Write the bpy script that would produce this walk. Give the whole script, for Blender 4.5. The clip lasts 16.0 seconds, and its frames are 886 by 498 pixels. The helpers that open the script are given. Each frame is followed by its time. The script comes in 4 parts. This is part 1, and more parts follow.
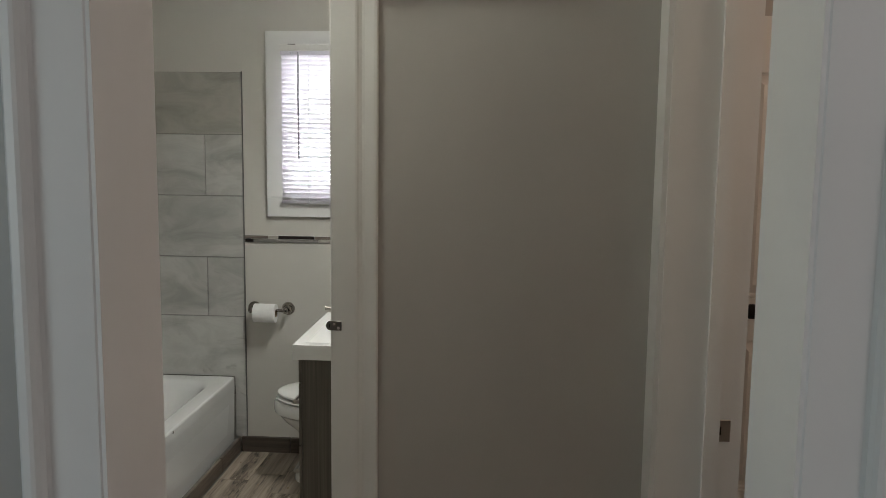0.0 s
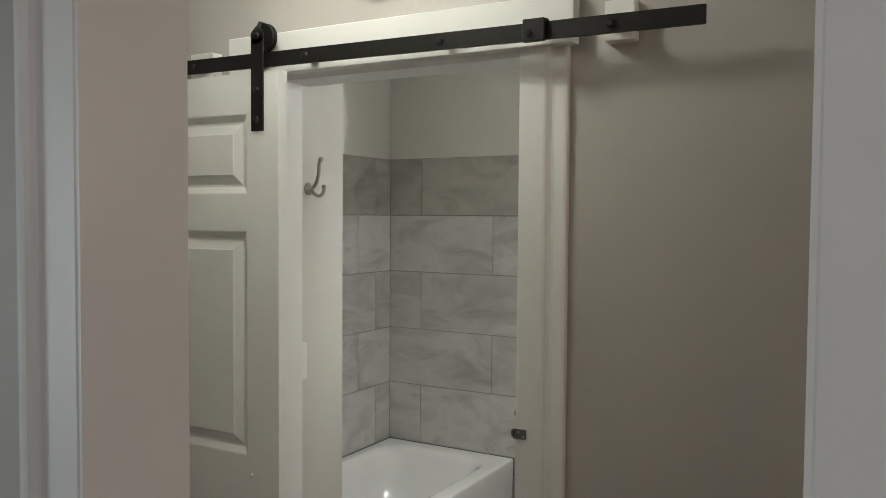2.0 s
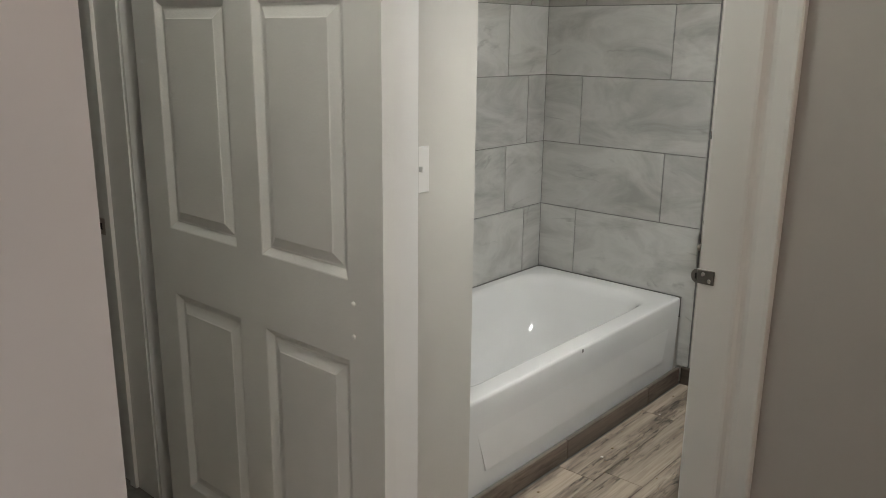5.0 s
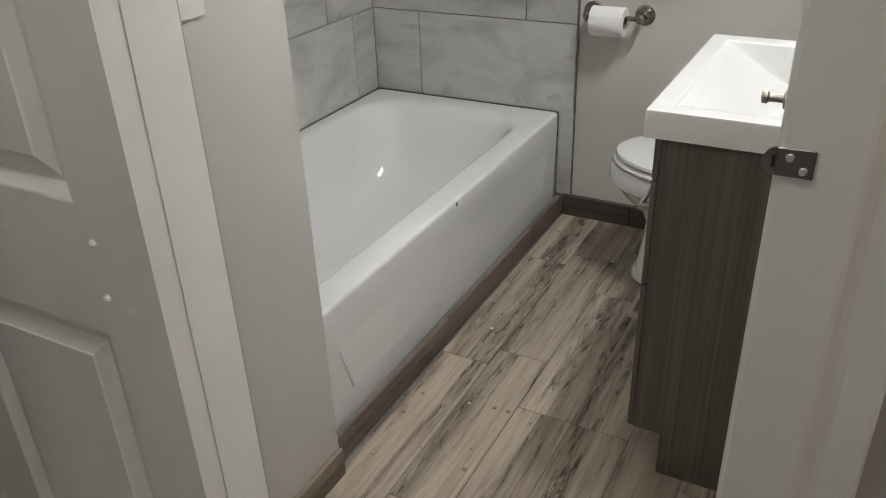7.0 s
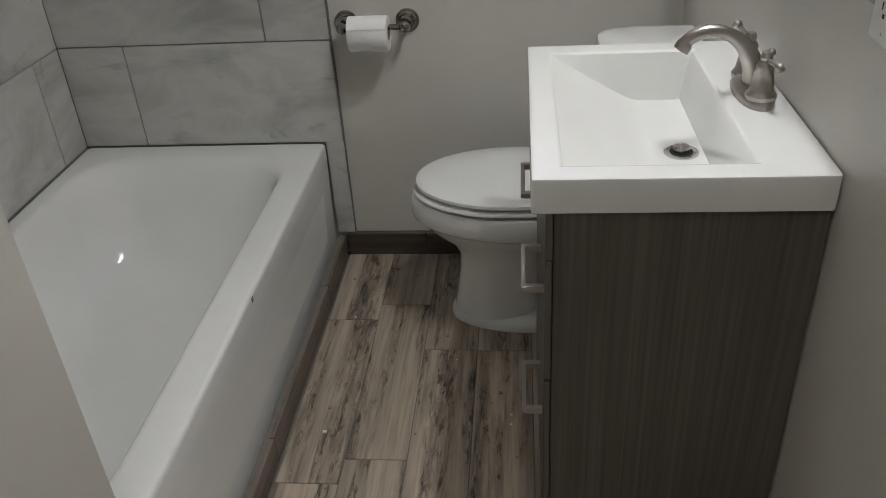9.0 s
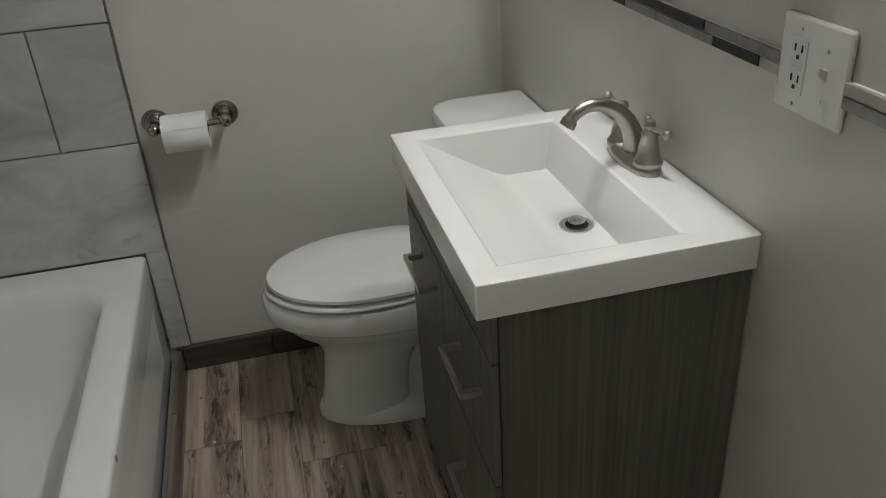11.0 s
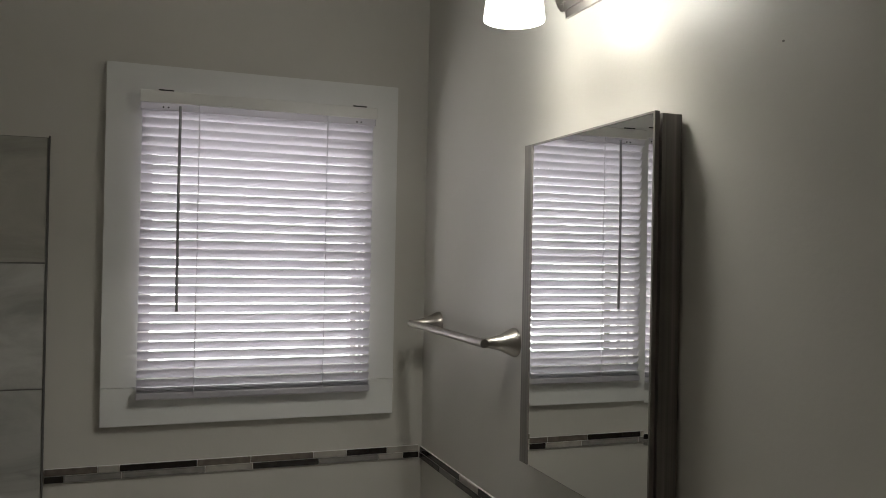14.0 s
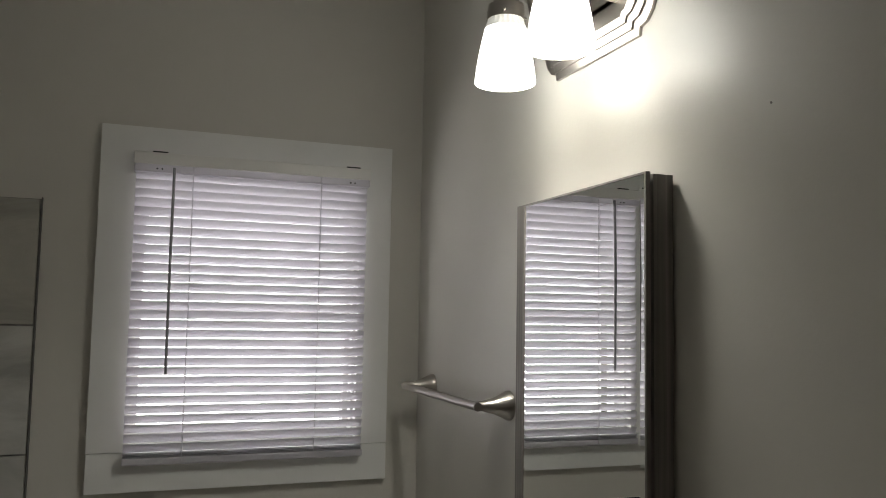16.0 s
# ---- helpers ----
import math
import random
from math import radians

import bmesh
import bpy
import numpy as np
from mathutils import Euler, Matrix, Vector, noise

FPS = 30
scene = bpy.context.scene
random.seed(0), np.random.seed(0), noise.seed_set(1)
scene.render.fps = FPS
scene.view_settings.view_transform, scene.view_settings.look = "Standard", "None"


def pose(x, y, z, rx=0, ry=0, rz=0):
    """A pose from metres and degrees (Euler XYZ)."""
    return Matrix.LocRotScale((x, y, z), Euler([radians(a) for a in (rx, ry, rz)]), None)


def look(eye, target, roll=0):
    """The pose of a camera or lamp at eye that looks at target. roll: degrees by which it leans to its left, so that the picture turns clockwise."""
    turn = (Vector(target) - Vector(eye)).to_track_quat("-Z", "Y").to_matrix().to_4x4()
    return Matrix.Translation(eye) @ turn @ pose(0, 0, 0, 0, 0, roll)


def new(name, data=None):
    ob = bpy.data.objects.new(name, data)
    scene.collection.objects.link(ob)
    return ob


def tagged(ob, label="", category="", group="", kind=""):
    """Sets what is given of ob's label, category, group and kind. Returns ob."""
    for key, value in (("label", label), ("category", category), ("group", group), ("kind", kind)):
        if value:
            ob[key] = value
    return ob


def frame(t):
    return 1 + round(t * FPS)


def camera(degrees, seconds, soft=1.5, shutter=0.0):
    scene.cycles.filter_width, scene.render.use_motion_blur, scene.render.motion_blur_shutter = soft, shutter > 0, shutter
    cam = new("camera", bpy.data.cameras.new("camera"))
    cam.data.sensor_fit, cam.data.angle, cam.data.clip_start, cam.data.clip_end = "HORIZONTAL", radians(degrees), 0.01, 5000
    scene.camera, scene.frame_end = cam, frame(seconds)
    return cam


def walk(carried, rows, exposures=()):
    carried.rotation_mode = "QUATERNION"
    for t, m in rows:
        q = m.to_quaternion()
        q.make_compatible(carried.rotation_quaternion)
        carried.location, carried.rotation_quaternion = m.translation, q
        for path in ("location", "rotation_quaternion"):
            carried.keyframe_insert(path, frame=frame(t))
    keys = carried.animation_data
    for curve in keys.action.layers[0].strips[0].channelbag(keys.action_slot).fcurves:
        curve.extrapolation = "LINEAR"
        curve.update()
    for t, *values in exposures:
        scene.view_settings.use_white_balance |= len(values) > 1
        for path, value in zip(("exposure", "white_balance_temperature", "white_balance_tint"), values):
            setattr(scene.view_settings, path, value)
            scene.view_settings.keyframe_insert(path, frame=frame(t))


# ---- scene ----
cam = camera(57.5, 16.0, soft=0.6)
PATH = [
    (0, (0.175, 0.252, 1.539), (0.048, 2.234, 1.304), 0.7),
    (0.5, (0.309, 0.349, 1.556), (-0.158, 2.287, 1.399), -0.1),
    (1, (0.474, 0.424, 1.581), (-0.355, 2.238, 1.433), -0.3),
    (1.5, (0.527, 0.483, 1.598), (-0.423, 2.239, 1.49), 0.5),
    (2, (0.549, 0.508, 1.613), (-0.442, 2.244, 1.533), 0.4),
    (2.5, (0.564, 0.529, 1.615), (-0.459, 2.247, 1.576), 0.5),
    (3, (0.505, 0.644, 1.609), (-0.547, 2.345, 1.571), 0.9),
    (3.5, (0.43, 0.77, 1.582), (-0.64, 2.459, 1.51), 1.3),
    (4, (0.426, 0.88, 1.564), (-0.774, 2.474, 1.423), 1.1),
    (4.5, (0.407, 0.945, 1.535), (-0.902, 2.431, 1.261), 1.3),
    (5, (0.291, 0.993, 1.48), (-0.984, 2.448, 0.972), 0.6),
    (5.2, (0.225, 1.017, 1.465), (-0.94, 2.538, 0.891), 0.3),
    (7.5, (-0.26, 1.734, 1.35), (-1.048, 3.247, 0.305), -1.9),
    (8, (-0.335, 1.85, 1.352), (-1.011, 3.373, 0.245), -1.4),
    (8.5, (-0.415, 1.97, 1.374), (-0.934, 3.573, 0.298), -3.8),
    (9, (-0.546, 1.992, 1.375), (-0.741, 3.686, 0.33), -3.8),
    (11.3, (-0.795, 2.147, 1.432), (-0.287, 3.849, 0.513), -3.8),
    (11.5, (-0.815, 2.132, 1.456), (-0.208, 3.846, 0.622), -3.7),
    (12, (-0.817, 2.091, 1.507), (-0.152, 3.874, 0.891), -2.9),
    (12.5, (-0.834, 2.076, 1.568), (-0.176, 3.915, 1.136), -1.3),
    (13, (-0.837, 2.061, 1.603), (-0.18, 3.933, 1.349), -0.8),
    (13.5, (-0.851, 2.059, 1.633), (-0.17, 3.934, 1.492), 0.1),
    (14, (-0.855, 2.048, 1.658), (-0.164, 3.925, 1.672), 1.1),
    (14.5, (-0.855, 2.038, 1.681), (-0.167, 3.912, 1.803), 1.2),
    (15, (-0.859, 2.034, 1.691), (-0.169, 3.903, 1.865), 1.4),
    (15.5, (-0.858, 2.051, 1.69), (-0.17, 3.919, 1.876), 1.4),
    (16, (-0.84, 2.057, 1.661), (-0.149, 3.927, 1.823), 1.0),
]
walk(cam, [(t, look(eye, target, roll)) for t, eye, target, roll in PATH],
     [(0, 0.2, 6450, 5), (0.5, 0.25, 6450, 5), (1, 0.36, 6450, 5), (2.5, 0.40, 6450, 5), (4, 0.42, 6420, 6), (4.5, 0.62, 6400, 7), (5, 0.75, 6380, 7), (7.5, 0.66, 6250, 9), (8, 0.52, 6220, 9), (8.5, 0.22, 6200, 9), (9, 0.16, 6250, 9), (11.5, -0.2, 6450, 9), (12, -0.55, 6550, 9), (12.5, -0.82, 6650, 9), (13, -1.0, 6680, 8), (13.5, -1.06, 6700, 7), (14.5, -1.14, 6750, 6), (16, -1.14, 6750, 6)])

# ---- world and lights ----
world = bpy.data.worlds.new("world")
scene.world = world
world.use_nodes = True
wn = world.node_tree
sky = wn.nodes.new("ShaderNodeTexSky")
sky.sky_type, sky.sun_disc = "NISHITA", False
sky.sun_elevation, sky.sun_rotation = radians(50), radians(200)
wn.nodes["Background"].inputs[1].default_value = 0.15
wn.links.new(sky.outputs[0], wn.nodes["Background"].inputs[0])


def lamp(name, kind, energy, color, m, size=0.1):
    data = bpy.data.lights.new(name, kind)
    data.energy, data.color = energy, color
    if kind == "POINT":
        data.shadow_soft_size = size
    if kind == "SUN":
        data.angle = radians(12)
    if kind == "SPOT":
        data.spot_size, data.spot_blend, data.shadow_soft_size = radians(135), 1.0, size
    if kind == "AREA":
        data.shape, data.size, data.size_y = ("RECTANGLE" if size[0] > 0.2 else "ELLIPSE"), size[0], size[1]
    ob = new(name, data)
    ob.matrix_world = m
    return ob


lamp("sun", "SUN", 1.2, (1.0, 0.96, 0.9), look((0, 0, 9), (-1.2, 3.2, 0)))
lamp("window_light", "AREA", 14.5, (0.98, 0.965, 1.0), pose(-0.579, 4.36, 1.67, -90, 0, 0), (0.56, 0.70))
lamp("hall_light", "POINT", 9.4, (1.0, 0.965, 0.87), pose(-0.62, 1.78, 2.46), 0.06)
lamp("bulb_light_far", "SPOT", 15.0, (1.0, 0.985, 0.96), pose(-0.24, 3.37, 2.074, 0, 17, 0), 0.035)
lamp("bulb_light_near", "SPOT", 15.0, (1.0, 0.985, 0.96), pose(-0.24, 3.162, 2.074, 0, 17, 0), 0.035)
# unseen pinkish fill without a fixture, added to brighten jambs and casings
lamp("bedroom_pink_fill", "POINT", 15.0, (1.0, 0.855, 0.87), pose(1.75, -0.55, 2.1), 0.2)
# unseen cool fill, added to tint the bedroom door casings
lamp("bedroom_cool_fill", "AREA", 10.0, (0.80, 0.92, 1.0), pose(-1.82, -0.7, 1.45, 0, -90, 0), (1.1, 1.2))
lamp("east_room_light", "POINT", 8.0, (1.0, 0.70, 0.55), pose(1.55, 1.95, 1.9), 0.1)

# ---- materials ----


def material(name, color, rough=0.5, metal=0.0, noise_scale=0.0, amount=0.0, bump=0.0, bump_scale=60.0, coat=0.0):
    m = bpy.data.materials.new(name)
    m.use_nodes = True
    nt = m.node_tree
    b = nt.nodes["Principled BSDF"]
    b.inputs["Base Color"].default_value = (*color, 1)
    b.inputs["Roughness"].default_value = rough
    b.inputs["Metallic"].default_value = metal
    b.inputs["Coat Weight"].default_value = coat
    tc = nt.nodes.new("ShaderNodeTexCoord")
    if amount:
        n1 = nt.nodes.new("ShaderNodeTexNoise")
        n1.inputs["Scale"].default_value, n1.inputs["Detail"].default_value = noise_scale, 6
        nt.links.new(tc.outputs["Object"], n1.inputs["Vector"])
        r = nt.nodes.new("ShaderNodeValToRGB")
        r.color_ramp.elements[0].position, r.color_ramp.elements[1].position = 0.15, 0.85
        r.color_ramp.interpolation = "EASE"
        r.color_ramp.elements[0].color = (*[c * (1 - amount) for c in color], 1)
        r.color_ramp.elements[1].color = (*[min(1, c * (1 + amount)) for c in color], 1)
        nt.links.new(n1.outputs["Fac"], r.inputs[0])
        nt.links.new(r.outputs[0], b.inputs["Base Color"])
        rr = nt.nodes.new("ShaderNodeMapRange")
        rr.inputs["To Min"].default_value, rr.inputs["To Max"].default_value = max(0.02, rough - 0.04), min(1, rough + 0.04)
        nt.links.new(n1.outputs["Fac"], rr.inputs["Value"])
        nt.links.new(rr.outputs[0], b.inputs["Roughness"])
    if bump:
        n2 = nt.nodes.new("ShaderNodeTexNoise")
        n2.inputs["Scale"].default_value, n2.inputs["Detail"].default_value = bump_scale, 4
        nt.links.new(tc.outputs["Object"], n2.inputs["Vector"])
        bp = nt.nodes.new("ShaderNodeBump")
        bp.inputs["Strength"].default_value, bp.inputs["Distance"].default_value = bump, 0.002
        nt.links.new(n2.outputs["Fac"], bp.inputs["Height"])
        nt.links.new(bp.outputs[0], b.inputs["Normal"])
    return m


def ramp(nt, stops):
    r = nt.nodes.new("ShaderNodeValToRGB")
    while len(r.color_ramp.elements) < len(stops):
        r.color_ramp.elements.new(0.5)
    for e, (p, c) in zip(r.color_ramp.elements, stops):
        e.position, e.color = p, (*c, 1)
    return r


def shifted(nt, scale, spread=7.0):
    """Object coordinates, scaled, and moved by the object's random number."""
    tc = nt.nodes.new("ShaderNodeTexCoord")
    oi = nt.nodes.new("ShaderNodeObjectInfo")
    mul = nt.nodes.new("ShaderNodeMath")
    mul.operation = "MULTIPLY"
    mul.inputs[1].default_value = spread
    nt.links.new(oi.outputs["Random"], mul.inputs[0])
    cx = nt.nodes.new("ShaderNodeCombineXYZ")
    for i in range(3):
        nt.links.new(mul.outputs[0], cx.inputs[i])
    mp = nt.nodes.new("ShaderNodeMapping")
    mp.inputs["Scale"].default_value = scale
    nt.links.new(tc.outputs["Object"], mp.inputs["Vector"])
    nt.links.new(cx.outputs[0], mp.inputs["Location"])
    return mp, oi


def marble_material(name="grey_marble_tile", shade=(1.0, 1.0, 1.0)):
    m = material(name, (0.4, 0.4, 0.4), 0.35)
    nt = m.node_tree
    b = nt.nodes["Principled BSDF"]
    mp, oi = shifted(nt, (1.3, 1.3, 3.2), 9.0)
    mp.inputs["Rotation"].default_value = (radians(18), radians(18), 0)
    warp = nt.nodes.new("ShaderNodeTexNoise")
    warp.inputs["Scale"].default_value, warp.inputs["Detail"].default_value, warp.inputs["Distortion"].default_value = 2.0, 10, 0.9
    warp.inputs["Roughness"].default_value = 0.62
    nt.links.new(mp.outputs[0], warp.inputs["Vector"])
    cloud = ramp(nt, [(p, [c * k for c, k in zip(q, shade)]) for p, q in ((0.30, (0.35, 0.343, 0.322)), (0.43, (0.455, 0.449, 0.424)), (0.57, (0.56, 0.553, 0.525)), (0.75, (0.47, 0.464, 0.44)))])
    nt.links.new(warp.outputs["Fac"], cloud.inputs[0])
    vein = nt.nodes.new("ShaderNodeTexNoise")
    vein.inputs["Scale"].default_value, vein.inputs["Detail"].default_value, vein.inputs["Distortion"].default_value = 1.1, 6, 0.9
    nt.links.new(mp.outputs[0], vein.inputs["Vector"])
    line = ramp(nt, [(0.478, (0, 0, 0)), (0.497, (1, 1, 1)), (0.5, (0.8, 0.8, 0.8)), (0.520, (0, 0, 0))])
    nt.links.new(vein.outputs["Fac"], line.inputs[0])
    mix = nt.nodes.new("ShaderNodeMixRGB")
    fac = nt.nodes.new("ShaderNodeMath")
    fac.operation = "MULTIPLY"
    gate = nt.nodes.new("ShaderNodeTexNoise")
    gate.inputs["Scale"].default_value, gate.inputs["Detail"].default_value = 3.4, 3
    nt.links.new(mp.outputs[0], gate.inputs["Vector"])
    open_at = ramp(nt, [(0.54, (0, 0, 0)), (0.66, (0.45, 0.45, 0.45))])
    nt.links.new(gate.outputs["Fac"], open_at.inputs[0])
    nt.links.new(open_at.outputs[0], fac.inputs[1])
    nt.links.new(line.outputs[0], fac.inputs[0])
    nt.links.new(fac.outputs[0], mix.inputs[0])
    nt.links.new(cloud.outputs[0], mix.inputs[1])
    mix.inputs[2].default_value = (0.2, 0.19, 0.18, 1)
    tone = nt.nodes.new("ShaderNodeHueSaturation")
    rng = nt.nodes.new("ShaderNodeMapRange")
    rng.inputs["To Min"].default_value, rng.inputs["To Max"].default_value = 0.88, 1.08
    nt.links.new(oi.outputs["Random"], rng.inputs["Value"])
    nt.links.new(rng.outputs[0], tone.inputs["Value"])
    nt.links.new(mix.outputs[0], tone.inputs["Color"])
    nt.links.new(tone.outputs[0], b.inputs["Base Color"])
    return m


def plank_material(name, dark, mid, light, along_y=True):
    """Weathered wood print: pale boards with long dark smears that break up into fissures."""
    m = material(name, mid, 0.55)
    nt = m.node_tree
    b = nt.nodes["Principled BSDF"]
    turn = (lambda v: v) if along_y else (lambda v: (v[1], v[0], v[2]))

    def grain(scale, spread, ns, detail, dist, stops):
        mp, oi = shifted(nt, turn(scale), spread)
        n = nt.nodes.new("ShaderNodeTexNoise")
        n.inputs["Scale"].default_value, n.inputs["Detail"].default_value, n.inputs["Distortion"].default_value = ns, detail, dist
        n.inputs["Roughness"].default_value = 0.6
        nt.links.new(mp.outputs[0], n.inputs["Vector"])
        r = ramp(nt, stops)
        nt.links.new(n.outputs["Fac"], r.inputs[0])
        return n, r, oi

    def blend(kind, fac, one, two):
        x = nt.nodes.new("ShaderNodeMixRGB")
        x.blend_type = kind
        if isinstance(fac, float):
            x.inputs[0].default_value = fac
        else:
            nt.links.new(fac, x.inputs[0])
        nt.links.new(one, x.inputs[1])
        nt.links.new(two, x.inputs[2])
        return x.outputs[0]

    n1, tone1, oi = grain((15.0, 0.42, 15.0), 11.0, 1.3, 5, 0.12, [(0.36, [v * 0.60 for v in light]), (0.45, [v * 0.82 for v in light]), (0.56, [v * 1.02 for v in light]), (0.72, [v * 1.16 for v in light])])
    n2, smear, o2 = grain((11.0, 0.75, 11.0), 17.0, 1.3, 9, 0.35, [(0.48, (0.03, 0.03, 0.03)), (0.53, (0.35, 0.35, 0.35)), (0.62, (0.72, 0.72, 0.72))])
    n3, fissure, o3 = grain((48.0, 6.0, 48.0), 5.0, 1.5, 9, 0.7, [(0.40, dark), (0.52, mid), (0.66, [v * 0.85 for v in light])])
    n4, fine, o4 = grain((90.0, 4.0, 90.0), 3.0, 1.5, 6, 0.4, [(0.32, (0.74, 0.72, 0.70)), (0.55, (1, 1, 1))])
    n5, fleck, o5 = grain((34.0, 7.0, 34.0), 13.0, 1.7, 10, 0.3, [(0.53, (0, 0, 0)), (0.585, (1, 1, 1))])
    n5.inputs["Roughness"].default_value = 0.74
    n6, field, o6 = grain((11.0, 0.75, 11.0), 17.0, 1.3, 9, 0.35, [(0.49, (0, 0, 0)), (0.58, (0.85, 0.85, 0.85))])
    c = blend("MIX", smear.outputs[0], tone1.outputs[0], fissure.outputs[0])
    ink = nt.nodes.new("ShaderNodeRGB")
    ink.outputs[0].default_value = (*[v * 1.5 for v in dark], 1)
    c = blend("MIX", blend("MULTIPLY", 1.0, fleck.outputs[0], field.outputs[0]), c, ink.outputs[0])
    c = blend("MULTIPLY", 1.0, c, fine.outputs[0])
    tone = nt.nodes.new("ShaderNodeHueSaturation")
    rng = nt.nodes.new("ShaderNodeMapRange")
    rng.inputs["To Min"].default_value, rng.inputs["To Max"].default_value = 0.82, 1.14
    nt.links.new(oi.outputs["Random"], rng.inputs["Value"])
    nt.links.new(rng.outputs[0], tone.inputs["Value"])
    nt.links.new(c, tone.inputs["Color"])
    nt.links.new(tone.outputs[0], b.inputs["Base Color"])
    bp = nt.nodes.new("ShaderNodeBump")
    bp.inputs["Strength"].default_value, bp.inputs["Distance"].default_value = 0.2, 0.002
    nt.links.new(n3.outputs["Fac"], bp.inputs["Height"])
    nt.links.new(bp.outputs[0], b.inputs["Normal"])
    return m


def grain_material(name, dark, light):
    """Laminate with fine upright grain."""
    m = material(name, dark, 0.5)
    nt = m.node_tree
    b = nt.nodes["Principled BSDF"]
    mp, oi = shifted(nt, (85, 85, 1.2), 3.0)
    n1 = nt.nodes.new("ShaderNodeTexNoise")
    n1.inputs["Scale"].default_value, n1.inputs["Detail"].default_value = 1.6, 7
    nt.links.new(mp.outputs[0], n1.inputs["Vector"])
    c = ramp(nt, [(0.3, dark), (0.55, [(p + q) / 2 for p, q in zip(dark, light)]), (0.72, light)])
    nt.links.new(n1.outputs["Fac"], c.inputs[0])
    nt.links.new(c.outputs[0], b.inputs["Base Color"])
    return m


def brushed(name, color, rough):
    m = material(name, color, rough, 1.0, 12, 0.04)
    return m


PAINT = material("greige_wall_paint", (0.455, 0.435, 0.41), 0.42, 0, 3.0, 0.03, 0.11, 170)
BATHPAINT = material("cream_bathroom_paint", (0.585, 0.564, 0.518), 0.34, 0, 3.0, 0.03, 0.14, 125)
CEIL = material("white_ceiling_paint", (0.80, 0.79, 0.76), 0.9, 0, 4.0, 0.03, 0.2, 160)
TRIM = material("white_trim_paint", (0.76, 0.76, 0.74), 0.38, 0, 6.0, 0.03, 0.12, 90)
DOOR = material("white_door_paint", (0.75, 0.755, 0.73), 0.42, 0, 6.0, 0.03, 0.2, 140)
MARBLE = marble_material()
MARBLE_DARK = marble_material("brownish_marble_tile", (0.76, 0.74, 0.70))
TILE_GROUT = material("light_grey_tile_grout", (0.26, 0.255, 0.24), 0.9, 0, 50, 0.12, 0.3, 300)
GROUT = material("grey_grout", (0.17, 0.165, 0.155), 0.9, 0, 50, 0.15, 0.3, 300)
PLANK = plank_material("weathered_plank_tile", (0.026, 0.019, 0.015), (0.16, 0.122, 0.094), (0.48, 0.40, 0.318))
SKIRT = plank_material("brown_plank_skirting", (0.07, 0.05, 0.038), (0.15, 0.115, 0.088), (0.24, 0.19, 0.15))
# darker copy of SKIRT: shade behind the toilet is put into its colour
SKIRT_X = plank_material("shaded_plank_skirting", (0.035, 0.026, 0.02), (0.07, 0.053, 0.041), (0.115, 0.09, 0.07), False)
ENAMEL = material("white_enamel", (0.80, 0.80, 0.79), 0.12, 0, 3.0, 0.02, coat=0.4)
CERAMIC = material("white_porcelain", (0.80, 0.80, 0.78), 0.1, 0, 3.0, 0.02, coat=0.4)
SEATP = material("white_plastic", (0.78, 0.78, 0.76), 0.2, 0, 5.0, 0.02)
PLATE = material("white_switch_plastic", (0.76, 0.75, 0.72), 0.34, 0, 30, 0.02)
CAB = grain_material("dark_grey_wood_laminate", (0.080, 0.070, 0.058), (0.150, 0.132, 0.108))
MIRFRAME = grain_material("grey_wood_frame", (0.12, 0.108, 0.098), (0.25, 0.228, 0.208))
NICKEL = brushed("brushed_nickel", (0.43, 0.402, 0.368), 0.335)
POLISHED = brushed("polished_nickel", (0.34, 0.315, 0.285), 0.16)
CHROME = brushed("polished_chrome", (0.62, 0.61, 0.6), 0.12)
DARK = material("dark_hollow", (0.012, 0.012, 0.012), 0.6)
BLACK = material("black_powder_coated_steel", (0.010, 0.0095, 0.009), 0.5, 0, 60, 0.2, 0.15, 400)
BLACK.node_tree.nodes["Principled BSDF"].inputs["Specular IOR Level"].default_value = 0.25
PAPER = material("white_tissue_paper", (0.8, 0.79, 0.77), 0.95, 0, 30, 0.03, 0.5, 90)
CARD = material("brown_card", (0.3, 0.22, 0.14), 0.9, 0, 30, 0.1)
STEEL = brushed("dull_steel", (0.22, 0.21, 0.195), 0.35)
BTILE = [material("dark_glass_tile", (0.022, 0.017, 0.015), 0.2, 0, 30, 0.3),
         material("grey_stone_tile", (0.23, 0.215, 0.20), 0.62, 0, 40, 0.25, 0.2, 90),
         material("beige_stone_tile", (0.40, 0.37, 0.33), 0.65, 0, 40, 0.15, 0.2, 90),
         material("brown_stone_tile", (0.14, 0.115, 0.095), 0.55, 0, 50, 0.35, 0.2, 90)]

MIRROR = material("mirror_glass", (0.9, 0.91, 0.9), 0.0, 1.0)
GLASS = material("window_glass", (1, 1, 1), 0.0)
GLASS.node_tree.nodes["Principled BSDF"].inputs["Transmission Weight"].default_value = 1.0
SLAT = material("white_vinyl_slat", (0.61, 0.59, 0.63), 0.4)
sb = SLAT.node_tree
trn = sb.nodes.new("ShaderNodeBsdfTranslucent")
trn.inputs[0].default_value = (0.76, 0.745, 0.77, 1)
mxs = sb.nodes.new("ShaderNodeMixShader")
mxs.inputs[0].default_value = 0.36
sb.links.new(sb.nodes["Principled BSDF"].outputs[0], mxs.inputs[1])
sb.links.new(trn.outputs[0], mxs.inputs[2])
sb.links.new(mxs.outputs[0], sb.nodes["Material Output"].inputs[0])
SHADE = material("lit_frosted_glass", (0.9, 0.88, 0.84), 0.35)
